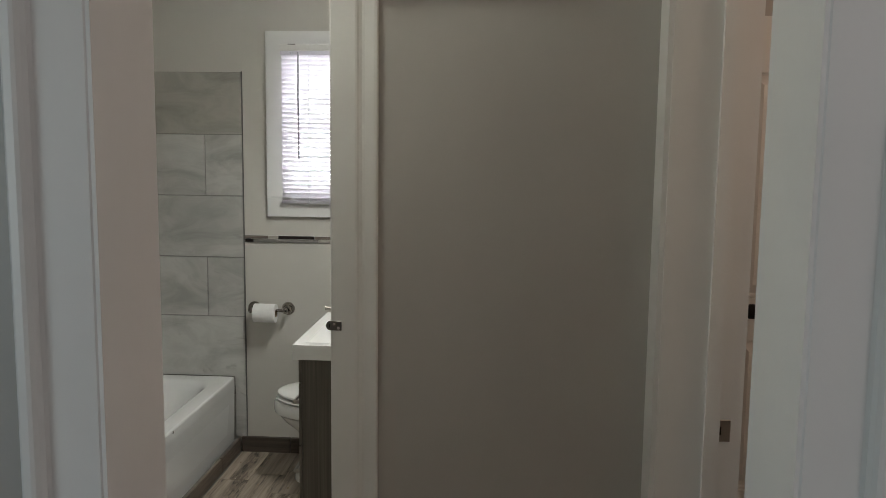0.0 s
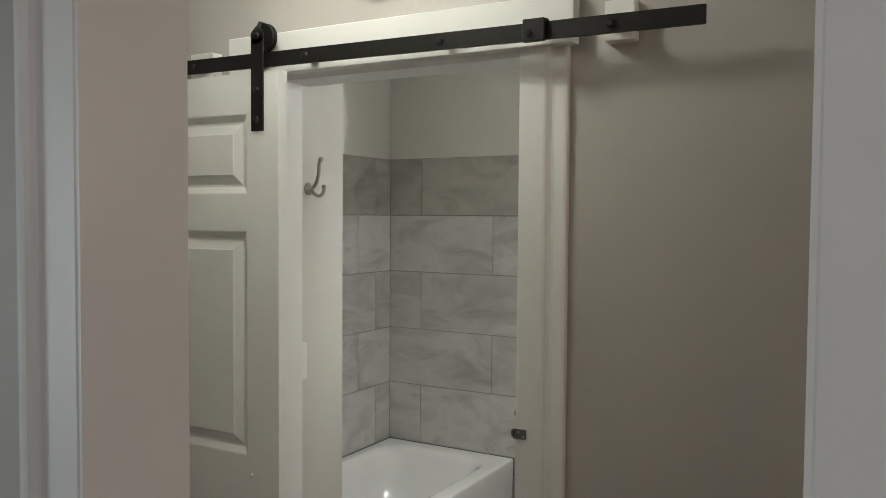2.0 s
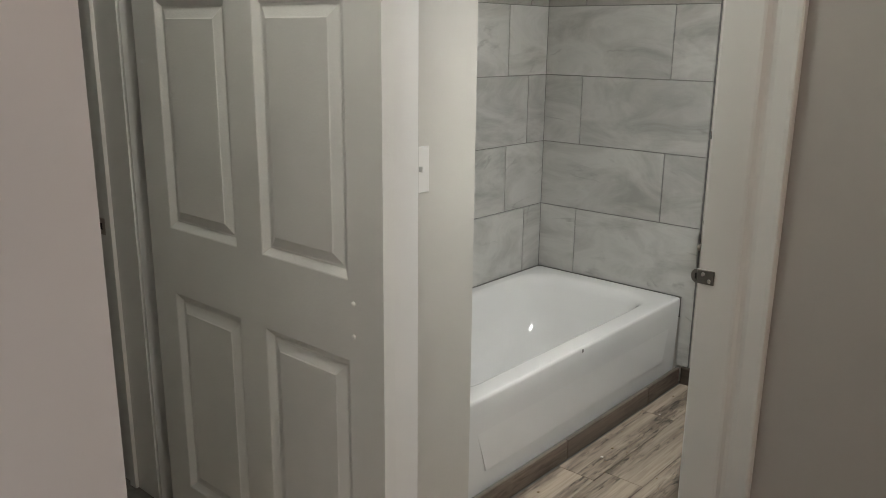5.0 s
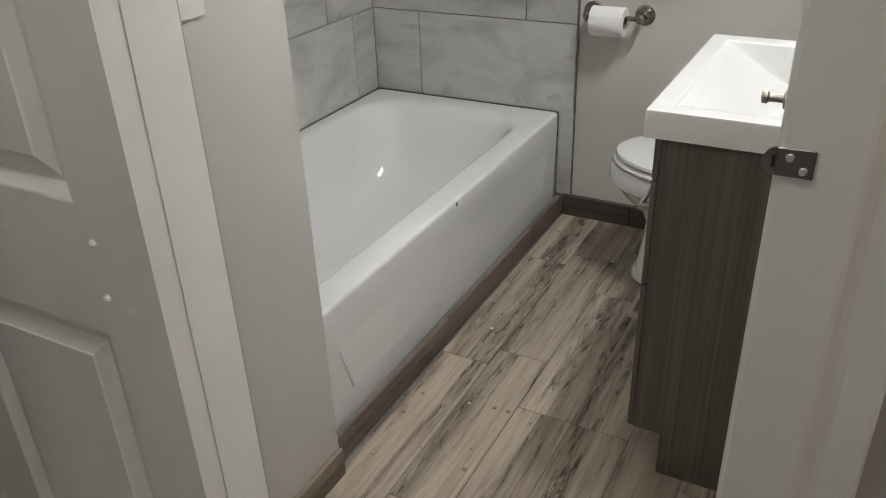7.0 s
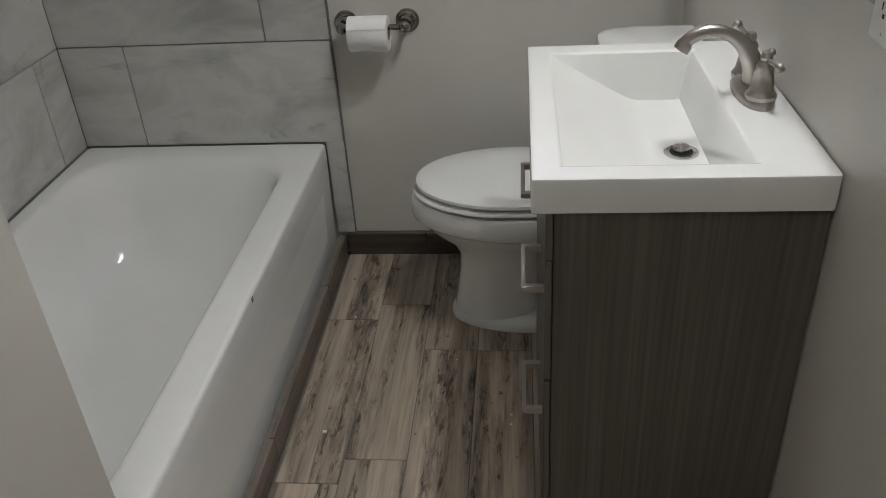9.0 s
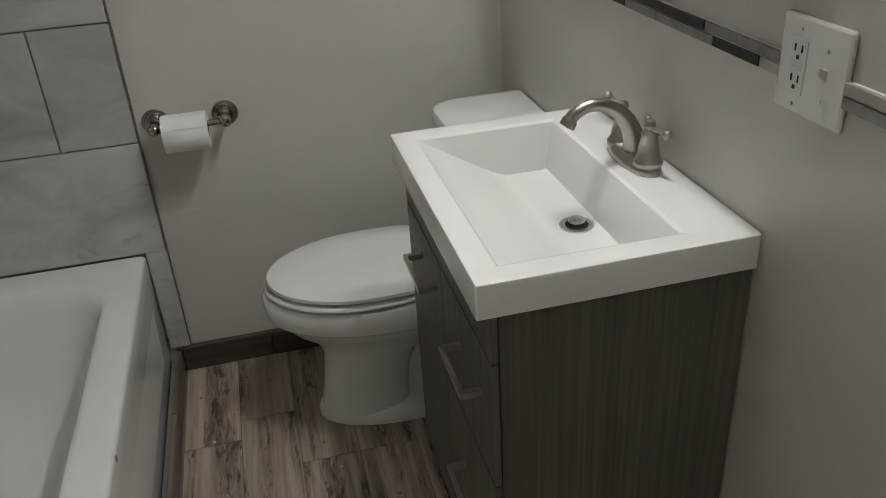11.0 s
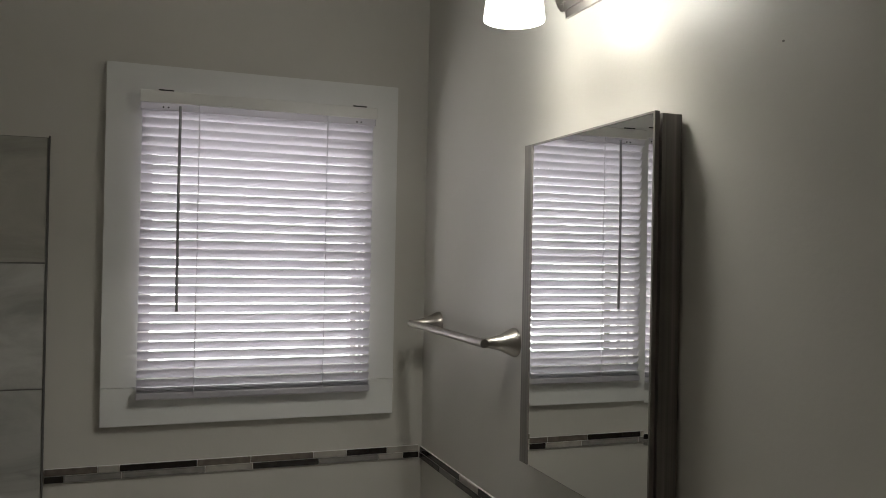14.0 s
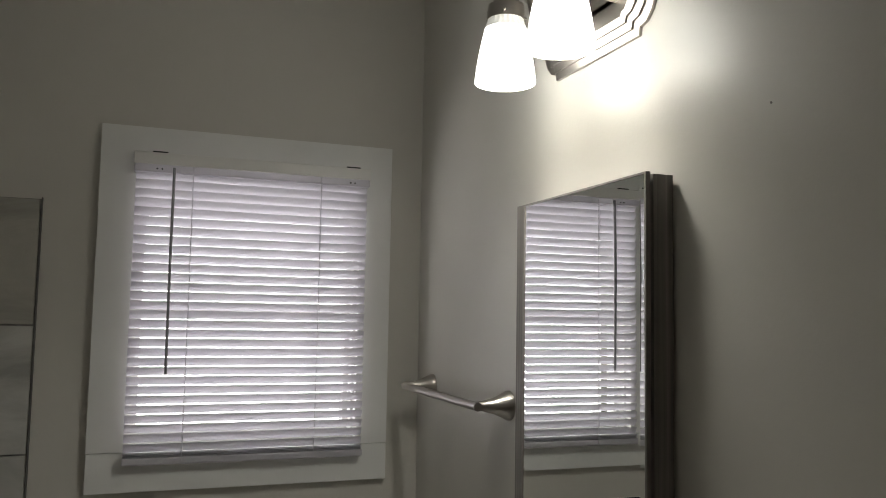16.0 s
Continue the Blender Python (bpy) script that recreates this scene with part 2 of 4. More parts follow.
SHADE.node_tree.nodes["Principled BSDF"].inputs["Emission Color"].default_value = (1.0, 0.985, 0.96, 1)
SHADE.node_tree.nodes["Principled BSDF"].inputs["Emission Strength"].default_value = 19.0
NECK = material("fluted_frosted_glass", (0.9, 0.88, 0.84), 0.3)
NECK.node_tree.nodes["Principled BSDF"].inputs["Emission Color"].default_value = (1.0, 0.985, 0.96, 1)
NECK.node_tree.nodes["Principled BSDF"].inputs["Emission Strength"].default_value = 0.7
GLOW = material("lit_lamp_glass", (0.9, 0.88, 0.84), 0.35)
GLOW.node_tree.nodes["Principled BSDF"].inputs["Emission Color"].default_value = (1.0, 0.93, 0.83, 1)
GLOW.node_tree.nodes["Principled BSDF"].inputs["Emission Strength"].default_value = 6.0

# ---- mesh helpers ----


def box(bm, x0, x1, y0, y1, z0, z1, bevel=0.0, seg=2):
    vs = [bm.verts.new((x, y, z)) for x in (x0, x1) for y in (y0, y1) for z in (z0, z1)]
    fs = [bm.faces.new([vs[i] for i in f]) for f in ((0, 1, 3, 2), (4, 6, 7, 5), (0, 4, 5, 1), (2, 3, 7, 6), (0, 2, 6, 4), (1, 5, 7, 3))]
    if bevel:
        edges = list({e for f in fs for e in f.edges})
        bmesh.ops.bevel(bm, geom=edges, offset=bevel, segments=seg, affect="EDGES", profile=0.5)
    return bm


def rings(bm, loops, close_start=True, close_end=True):
    """A skin over loops of points, all with the same number of points."""
    made = [[bm.verts.new(p) for p in loop] for loop in loops]
    n = len(made[0])
    for a, b in zip(made, made[1:]):
        for i in range(n):
            bm.faces.new((a[i], a[(i + 1) % n], b[(i + 1) % n], b[i]))
    if close_start:
        bm.faces.new(list(reversed(made[0])))
    if close_end:
        bm.faces.new(made[-1])
    return bm


def lathe(bm, profile, m, seg=24, ends=(True, True)):
    """profile: radius and height pairs, turned round the z axis of the pose m."""
    loops = [[m @ Vector((r * math.cos(2 * math.pi * i / seg), r * math.sin(2 * math.pi * i / seg), z)) for i in range(seg)] for r, z in profile]
    return rings(bm, loops, *ends)


def tube(bm, points, radius, seg=12):
    pts = [Vector(p) for p in points]
    loops = []
    ref = Vector((0.13, 0.97, 0.21))
    for i, p in enumerate(pts):
        d = (pts[min(i + 1, len(pts) - 1)] - pts[max(i - 1, 0)]).normalized()
        u = (ref - d * ref.dot(d)).normalized()
        v = d.cross(u)
        ref = u
        r = radius[i] if isinstance(radius, (list, tuple)) else radius
        loops.append([p + (u * math.cos(2 * math.pi * k / seg) + v * math.sin(2 * math.pi * k / seg)) * r for k in range(seg)])
    return rings(bm, loops)


def curve_pts(ctrl, n=6):
    """A smooth line through control points (Catmull-Rom)."""
    c = [Vector(p) for p in ctrl]
    c = [c[0] * 2 - c[1]] + c + [c[-1] * 2 - c[-2]]
    out = []
    for i in range(1, len(c) - 2):
        for k in range(n):
            s = k / n
            out.append(0.5 * (2 * c[i] + (c[i + 1] - c[i - 1]) * s + (2 * c[i - 1] - 5 * c[i] + 4 * c[i + 1] - c[i + 2]) * s * s + (3 * c[i] - c[i - 1] - 3 * c[i + 1] + c[i + 2]) * s ** 3))
    return out + [c[-2]]


def ball(bm, centre, r, seg=12):
    lathe(bm, [(r * math.sin(math.pi * k / 8), -r * math.cos(math.pi * k / 8)) for k in range(1, 8)], Matrix.Translation(centre), seg)


def finish(bm, smooth):
    bmesh.ops.recalc_face_normals(bm, faces=bm.faces)
    if smooth:
        for f in bm.faces:
            f.smooth = True
        for e in bm.edges:
            if len(e.link_faces) == 2 and e.calc_face_angle(0) > radians(38):
                e.smooth = False


def mesh_object(name, bm, mat, smooth=False):
    finish(bm, smooth)
    me = bpy.data.meshes.new(name)
    bm.to_mesh(me)
    bm.free()
    me.materials.append(mat)
    return new(name, me)


def part(name, bm, mat, parent, label="", smooth=False):
    ob = mesh_object(name, bm, mat, smooth)
    ob.parent = parent
    return tagged(ob, label)


def thing(name, place, label, category, group="", kind=""):
    """An Empty at its base; parts are written in world places and moved under it."""
    ob = new(name)
    ob.empty_display_size = 0.05
    ob.location = place
    return tagged(ob, label, category, group, kind)


def wpart(name, bm, mat, parent, label="", smooth=False):
    """A part whose mesh is written in world places."""
    bmesh.ops.translate(bm, verts=bm.verts, vec=-parent.matrix_basis.translation)
    return part(name, bm, mat, parent, label, smooth)


def setting(name, bm, mat, label, category="", smooth=False):
    return tagged(mesh_object(name, bm, mat, smooth), label, category, "", "structure")


def B(*boxes):
    bm = bmesh.new()
    for b in boxes:
        box(bm, *b)
    return bm


XE, YN, YS, YD, ZC = -0.112, 4.212, 2.250, 2.352, 2.61   # east wall, north wall, door wall's two faces, ceiling
DX0, DX1, DZ = -0.96, -0.236, 2.004                       # bathroom doorway
WX0, WX1, WZ0, WZ1 = -0.868, -0.29, 1.313, 2.03          # window opening
AX0, AX1, AZ = -0.251, 0.495, 2.04                       # bedroom doorway

# ---- walls, floor, ceiling ----
floor = setting("floor", B((-3.4, 2.4, -2.6, 4.4, -0.12, -0.004)), GROUT, "grey grout bed under wood-look plank tiles", "floor")
wall_north = setting("wall_north", B((-2.05, WX0, YN, YN + 0.12, 0, ZC), (WX1, 0.02, YN, YN + 0.12, 0, ZC),
                                     (WX0, WX1, YN, YN + 0.12, 0, WZ0), (WX0, WX1, YN, YN + 0.12, WZ1, ZC)), BATHPAINT, "greige painted bathroom wall with window opening", "wall")
wall_east = setting("wall_east", B((XE, 0.02, YD, YN, 0, ZC)), BATHPAINT, "greige painted wall behind vanity and mirror", "wall")
wall_west = setting("wall_west", B((-2.05, -1.902, 2.702, YN, 0, ZC)), BATHPAINT, "greige painted wall above the tub tiles", "wall")
wall_stub = setting("wall_stub", B((-2.05, -1.092, YD, 2.70, 0, ZC)), BATHPAINT, "greige painted wall return beside the tub", "wall")
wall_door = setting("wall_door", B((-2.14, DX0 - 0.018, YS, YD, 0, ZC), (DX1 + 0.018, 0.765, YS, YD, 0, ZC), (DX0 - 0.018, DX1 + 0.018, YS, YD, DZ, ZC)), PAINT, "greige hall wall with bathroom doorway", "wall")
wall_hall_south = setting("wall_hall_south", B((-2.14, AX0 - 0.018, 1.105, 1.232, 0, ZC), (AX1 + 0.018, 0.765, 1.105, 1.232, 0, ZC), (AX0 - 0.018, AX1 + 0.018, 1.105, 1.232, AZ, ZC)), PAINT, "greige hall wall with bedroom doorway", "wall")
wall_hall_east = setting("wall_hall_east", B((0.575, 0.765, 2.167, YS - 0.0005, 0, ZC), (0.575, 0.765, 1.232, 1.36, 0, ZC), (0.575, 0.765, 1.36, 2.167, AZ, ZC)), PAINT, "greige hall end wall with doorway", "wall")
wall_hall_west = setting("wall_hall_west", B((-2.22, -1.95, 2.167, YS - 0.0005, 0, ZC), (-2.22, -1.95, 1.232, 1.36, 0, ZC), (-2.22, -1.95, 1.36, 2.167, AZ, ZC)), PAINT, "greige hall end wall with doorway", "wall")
# west opening is unseen, added to hold the cool fill lamp
wall_bedroom = setting("wall_bedroom", B((-1.9, -1.8, -2.5, -1.3, 0, ZC), (-1.9, -1.8, -0.1, 1.12, 0, ZC), (-1.9, -1.8, -1.3, -0.1, 0, 0.9), (-1.9, -1.8, -1.3, -0.1, 2.0, ZC), (2.2, 2.3, -2.5, 3.4, 0, ZC), (-1.9, 2.3, -2.6, -2.5, 0, ZC), (0.765, 2.2, 1.12, 1.22, 0, ZC), (-1.9, -2.14, 1.12, 1.265, 0, ZC)), PAINT, "plain painted bedroom walls with an added opening for fill light", "wall")
wall_east_room = setting("wall_east_room", B((0.66, 0.765, YD, 3.25, 0, ZC), (0.66, 2.3, 3.25, 3.4, 0, ZC)), PAINT, "plain painted walls of the next room", "wall")
wall_west_room = setting("wall_west_room", B((-3.3, -3.2, 0.9, 2.9, 0, ZC), (-3.3, -2.14, 2.9, 3.0, 0, ZC), (-3.3, -1.9, 0.8, 0.9, 0, ZC), (-2.14, -2.05, YD, 3.0, 0, ZC)), PAINT, "plain painted walls of the end room", "wall")
ceiling = setting("ceiling", B((-3.4, 2.4, -2.7, 4.4, ZC, ZC + 0.1)), CEIL, "flat white painted ceiling", "ceiling")


def casing_profile(x_in, x_out, y_wall, depth, z0, z1, sign):
    """An upright moulded casing board: flat face, then a bead and a slope towards the outer edge. sign: -1 faces -y."""
    w = x_out - x_in
    pts = [(0.0, 0.0), (0.0, 0.9), (0.03, 1.0), (0.53, 1.0), (0.57, 0.92), (0.61, 0.68), (0.66, 0.52), (0.72, 0.50), (0.82, 0.62), (0.93, 0.76), (0.98, 0.74), (1.0, 0.62), (1.0, 0.0)]
    bm = bmesh.new()
    rings(bm, [[(x_in + w * u, y_wall + sign * depth * v, z) for u, v in pts] for z in (z0, z1)])
    return bm


def banded_casing(x_in, x_out, y_wall, depth, z0, z1, sign):
    """An upright casing board: thin flat face, then a bead and a thick band along the outer edge."""
    w = x_out - x_in
    pts = [(0.0, 0.0), (0.0, 0.38), (0.03, 0.46), (0.68, 0.50), (0.73, 0.56), (0.75, 0.80), (0.79, 0.95), (0.84, 1.0), (0.95, 0.97), (1.0, 0.86), (1.0, 0.0)]
    bm = bmesh.new()
    rings(bm, [[(x_in + w * u, y_wall + sign * depth * v, z) for u, v in pts] for z in (z0, z1)])
    return bm


# bathroom doorway: jambs, head, casing, header board
bm = B((DX0 - 0.018, DX0, YS - 0.004, YD - 0.020, 0, DZ), (DX1, DX1 + 0.018, YS - 0.004, YD + 0.006, 0, DZ), (DX0, DX1, YS - 0.004, YD + 0.006, DZ - 0.018, DZ))
door_frame_1 = setting("door_frame_1", bm, TRIM, "white painted jambs of the bathroom doorway", "door frame")
part("casing", casing_profile(DX1 + 0.003, -0.116, YS, 0.022, 0, 2.000, -1), TRIM, door_frame_1)
part("casing", casing_profile(DX0 - 0.003, -1.10, YS, 0.056, 0, 2.000, -1), TRIM, door_frame_1)
bm = bmesh.new()
box(bm, -1.128, -0.096, YS - 0.038, YS - 0.0003, 2.0005, 2.111, 0.002, 1)
part("header_board", bm, TRIM, door_frame_1, "white flat header board behind the rail")

# bedroom doorway
bm = B((AX0 - 0.018, AX0, 1.0905, 1.2480, 0, AZ), (AX1, AX1 + 0.018, 1.0905, 1.2480, 0, AZ), (AX0, AX1, 1.0905, 1.2480, AZ - 0.018, AZ))
door_frame_2 = setting("door_frame_2", bm, TRIM, "white painted jambs of the bedroom doorway", "door frame")
for xi, xo in ((AX0 - 0.004, -0.340), (AX1 + 0.004, 0.589)):
    part("casing", banded_casing(xi, xo, 1.105, 0.036, 0, AZ + 0.1, -1), TRIM, door_frame_2)
    part("hall_casing", casing_profile(xi - (0.008 if xo < 0 else -0.008), xo if xo < 0 else 0.572, 1.232, 0.014, 0, AZ + 0.08, 1), TRIM, door_frame_2)

# doorways at both ends of the hall
for n, x0, x1, s in (("door_frame_3", 0.575, 0.765, 1), ("door_frame_4", -1.95, -2.22, -1)):
    lo, hi = min(x0, x1) - 0.004, max(x0, x1) + 0.004
    fr = setting(n, B((lo, hi, 2.150, 2.167, 0, AZ), (lo, hi, 1.36, 1.378, 0, AZ), (lo, hi, 1.378, 2.150, AZ - 0.018, AZ)), TRIM, "white painted door frame at the hall's end", "door frame")
    xs = x0 + s * (0.105 if s > 0 else 0.125)
    part("door_stop", B((min(xs, xs + s * 0.035), max(xs, xs + s * 0.035), 2.138, 2.150, 0, AZ - 0.02)), TRIM, fr)
    part("casing", B((x0 - (0.016 if s > 0 else 0.0), x0 + (0.0 if s > 0 else 0.016), 2.155, YS - 0.001, 0, AZ + 0.06)), TRIM, fr)
    bm = bmesh.new()
    xk = x0 + s * (0.145 if s > 0 else 0.198)
    box(bm, xk - 0.023, xk + 0.023, 2.1465, 2.1505, 0.865, 0.919, 0.0015, 1)
    sp = part("strike_plate", bm, NICKEL, fr, "metal strike plate with latch hole")
    part("latch_hole", B((xk - 0.016, xk + 0.001, 2.1455, 2.147, 0.882, 0.903)), DARK, sp)

# ---- tiles on the tub walls ----
ROWZ = [0.3935, 0.706, 1.008, 1.316, 1.619, 1.922]
GAP = 0.0019


def tile_mesh(w, h, d, axis, name, mat=None):
    """One slab, its middle at the origin, w along x (or y), with small bevels."""
    bm = bmesh.new()
    if axis == "x":
        box(bm, -w / 2, w / 2, -d, 0, -h / 2, h / 2, 0.0012, 1)
    else:
        box(bm, 0, d, -w / 2, w / 2, -h / 2, h / 2, 0.0012, 1)
    finish(bm, False)
    me = bpy.data.meshes.new(name)
    bm.to_mesh(me)
    bm.free()
    me.materials.append(mat or MARBLE)
    return me


def lay_tile(parent, me, place):
    ob = new("tile", me)
    ob.location = place
    ob.parent = parent
    return ob


NORTH_JOINTS = [[-1.693], [-1.267], [-1.693], [-1.267], [-1.693]]
WEST_JOINTS = [[2.84, 3.45, 4.06], [3.29, 3.905], [2.84, 3.45, 4.06], [3.29, 3.905], [2.84, 3.45, 4.06]]
for r in range(5):
    z0, z1 = ROWZ[4 - r], ROWZ[5 - r]
    xs = [-1.892] + NORTH_JOINTS[r] + [-1.080]
    for a, b in zip(xs, xs[1:]):
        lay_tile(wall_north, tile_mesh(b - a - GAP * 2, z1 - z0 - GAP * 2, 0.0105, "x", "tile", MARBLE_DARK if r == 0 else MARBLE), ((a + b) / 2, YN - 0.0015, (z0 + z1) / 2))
    ys = [2.702] + WEST_JOINTS[r] + [YN - 0.012]
    for a, b in zip(ys, ys[1:]):
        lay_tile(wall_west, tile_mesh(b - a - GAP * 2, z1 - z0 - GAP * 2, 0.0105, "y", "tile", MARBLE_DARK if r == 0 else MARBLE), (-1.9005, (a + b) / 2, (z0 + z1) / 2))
lay_tile(wall_north, tile_mesh(0.055, 0.316, 0.0105, "x", "tile"), (-1.1075, YN - 0.0015, 0.238))
part("grout", B((-1.902, -1.080, YN - 0.007, YN - 0.0005, 0.3, 1.922), (-1.136, -1.079, YN - 0.007, YN - 0.0005, 0.08, 0.3)), TILE_GROUT, wall_north)
part("grout", B((-1.9015, -1.895, 2.702, YN - 0.008, 0.3, 1.922)), TILE_GROUT, wall_west)
part("tile_trim", B((-1.079, -1.0765, YN - 0.0125, YN - 0.0005, 0.08, 1.926)), GROUT, wall_north, "thin grey tile edge")

# ---- mosaic border ----


def border(parent, axis, a0, rows, top, low):
    """Two rows of glass and stone strips from a0 onwards; rows: for each, letters of tile kinds and their ends."""
    for (z0, z1), (kinds, ends) in zip(((low, (low + top) / 2 - 0.0006), ((low + top) / 2 + 0.0006, top)), rows):
        p = a0
        for k, q in zip(kinds, ends):
            lo_, hi_ = min(p, q) + 0.0009, max(p, q) - 0.0009
            p = q
            bm = bmesh.new()
            d = 0.0065 + random.uniform(0, 0.0015)
            if axis == "x":
                box(bm, lo_, hi_, YN - d, YN - 0.0005, z0 + 0.0004, z1 - 0.0004, 0.0008, 1)
            else:
                box(bm, XE - d, XE + 0.0005, lo_, hi_, z0 + 0.0004, z1 - 0.0004, 0.0008, 1)
            part("tile", bm, BTILE["dgbw".index(k)], parent)
        lo_, hi_ = min(a0, ends[-1]), max(a0, ends[-1])
        g = (lo_, hi_, YN - 0.0045, YN - 0.0003, z0 - 0.0006, z1 + 0.0006) if axis == "x" else (XE - 0.0045, XE + 0.0003, lo_, hi_, z0 - 0.0006, z1 + 0.0006)
        part("grout", B(g), PLATE, parent)


border(wall_north, "x", -1.074, (("dggbdgbd", (-1.03, -0.90, -0.70, -0.58, -0.405, -0.24, -0.168, XE - 0.010)),
                                 ("wbdwwbdb", (-0.955, -0.905, -0.72, -0.585, -0.42, -0.33, -0.215, XE - 0.010))), 1.1205, 1.0865)
border(wall_east, "y", YN - 0.002, (("dgdbdggdb", (4.044, 3.925, 3.758, 3.639, 3.467, 3.352, 3.178, 3.062, 3.018)),
                                    ("ddbdbddgg", (4.04, 3.904, 3.781, 3.619, 3.49, 3.33, 3.203, 3.119, 3.018))), 1.1165, 1.0845)
border(wall_east, "y", 2.898, (("gbdg", (2.71, 2.60, 2.47, 2.362)), ("bdgb", (2.768, 2.62, 2.50, 2.362))), 1.112, 1.080)

# ---- skirting ----
base = setting("baseboard", B((-1.132, -1.120, 2.712, YN - 0.014, 0.0, 0.07)), GROUT, "brown wood-look tile skirting along tub and wall", "baseboard")
for a, b in ((2.70, 3.285), (3.288, 3.90), (3.903, 4.185)):
    bm = bmesh.new()
    box(bm, -1.120, -1.108, a, b, 0.0, 0.075, 0.0015, 1)
    part("tile", bm, SKIRT, base)
# north wall run, in the shaded copy of the skirting
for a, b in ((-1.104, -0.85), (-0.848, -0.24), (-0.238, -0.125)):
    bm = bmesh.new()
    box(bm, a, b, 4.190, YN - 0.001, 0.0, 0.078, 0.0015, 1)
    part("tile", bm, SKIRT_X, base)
for a, b in ((2.36, 2.70),):
    bm = bmesh.new()
    box(bm, -1.091, -1.079, a, b, 0.0, 0.075, 0.0015, 1)
    part("tile", bm, SKIRT, base)
bm = bmesh.new()
box(bm, XE - 0.012, XE - 0.001, 2.36, 2.995, 0.0, 0.075, 0.0015, 1)
part("tile", bm, SKIRT, base)

# ---- window ----
window = setting("window_1", B((WX0 - 0.002, WX0 + 0.012, YN + 0.004, YN + 0.10, WZ0, WZ1), (WX1 - 0.012, WX1 + 0.002, YN + 0.004, YN + 0.10, WZ0, WZ1),
                               (WX0, WX1, YN + 0.004, YN + 0.10, WZ1 - 0.012, WZ1), (WX0, WX1, YN + 0.004, YN + 0.10, WZ0, WZ0 + 0.012)), TRIM, "white window with flat board casing and closed blind", "window")
part("casing", B((-0.953, WX0 + 0.004, YN - 0.022, YN + 0.004, 1.3145, 2.118), (WX1 - 0.004, -0.207, YN - 0.022, YN + 0.004, 1.3145, 2.118), (WX0 + 0.004, WX1 - 0.004, YN - 0.022, YN + 0.004, WZ1 - 0.004, 2.118)), TRIM, window)
bm = bmesh.new()
box(bm, -0.953, -0.207, YN - 0.022, YN + 0.004, 1.218, 1.3132, 0.0012, 1)
part("casing_sill", bm, TRIM, window)
zm = (WZ0 + WZ1) / 2
sash = part("sash", B((WX0 + 0.012, WX0 + 0.026, YN + 0.04, YN + 0.08, WZ0 + 0.012, WZ1 - 0.012), (WX1 - 0.026, WX1 - 0.012, YN + 0.04, YN + 0.08, WZ0 + 0.012, WZ1 - 0.012),
                      (WX0 + 0.026, WX1 - 0.026, YN + 0.04, YN + 0.08, WZ1 - 0.05, WZ1 - 0.012), (WX0 + 0.026, WX1 - 0.026, YN + 0.04, YN + 0.08, WZ0 + 0.012, WZ0 + 0.05), (WX0 + 0.026, WX1 - 0.026, YN + 0.04, YN + 0.08, zm - 0.012, zm + 0.012)), TRIM, window)
for a, b in ((WZ0 + 0.05, zm - 0.012), (zm + 0.012, WZ1 - 0.05)):
    g = part("pane", B((WX0 + 0.026, WX1 - 0.026, YN + 0.058, YN + 0.062, a, b)), GLASS, window)
    g.visible_shadow = False

# ---- blind ----
BX0, BX1, BY = -0.872, -0.280, YN - 0.040
blind = thing("window_blind", (-0.576, BY, 1.285), "white vinyl mini blind with slats nearly closed", "blind")
bm = bmesh.new()
box(bm, BX0 - 0.002, BX1 + 0.002, BY - 0.014, BY + 0.012, 2.000, 2.040, 0.002, 1)
wpart("headrail", bm, SLAT, blind)
bm = bmesh.new()
box(bm, BX0 - 0.004, BX1 + 0.004, BY - 0.020, BY - 0.016, 2.019, 2.049, 0.001, 1)
wpart("valance", bm, PLATE, blind)
for x in (-0.815, -0.325):
    bm = bmesh.new()
    box(bm, x - 0.018, x + 0.018, BY - 0.0215, BY - 0.0155, 2.0485, 2.0515)
    wpart("valance_clip", bm, DARK, blind)
    for dx in (-0.006, 0.006):
        bm = bmesh.new()
        lathe(bm, [(0.0022, 0), (0.0022, 0.001)], pose(x + dx, BY - 0.0141, 2.009, 90, 0, 0), 8)
        wpart("rail_hole", bm, DARK, blind)
bm = bmesh.new()
box(bm, BX0, BX1, BY - 0.012, BY + 0.012, 1.286, 1.304, 0.004, 2)
for zz in (1.3065, 1.310, 1.3135):
    box(bm, BX0 + 0.002, BX1 - 0.002, BY - 0.012, BY + 0.012, zz, zz + 0.0007)
wpart("bottom_rail", bm, SLAT, blind)
NS = 30
sm = bmesh.new()
lo = []
for u in range(7):
    s = (u / 6 - 0.5)
    lo.append((s * 0.0255, 0.0022 * (1 - 4 * s * s)))
tilt = radians(55.5)
top = [(-c * math.cos(tilt) - d * math.sin(tilt), c * math.sin(tilt) - d * math.cos(tilt)) for c, d in lo]
loop0 = [(y, z) for y, z in top] + [(y + 0.0004, z + 0.0002) for y, z in reversed(top)]
rings(sm, [[(x, y, z) for y, z in loop0] for x in (BX0 + 0.576 + 0.002, BX1 + 0.576 - 0.002)])
finish(sm, True)
slat_mesh = bpy.data.meshes.new("slat")
sm.to_mesh(slat_mesh)
sm.free()
slat_mesh.materials.append(SLAT)
for i in range(NS):
    ob = new("slat", slat_mesh)
    ob.parent = blind
    ob.location = (0, random.uniform(-0.0006, 0.0006), 1.326 + (1.995 - 1.326) * i / (NS - 1) - 1.285)
    ob.rotation_euler = (random.uniform(-0.012, 0.012), random.uniform(-0.0015, 0.002), 0)
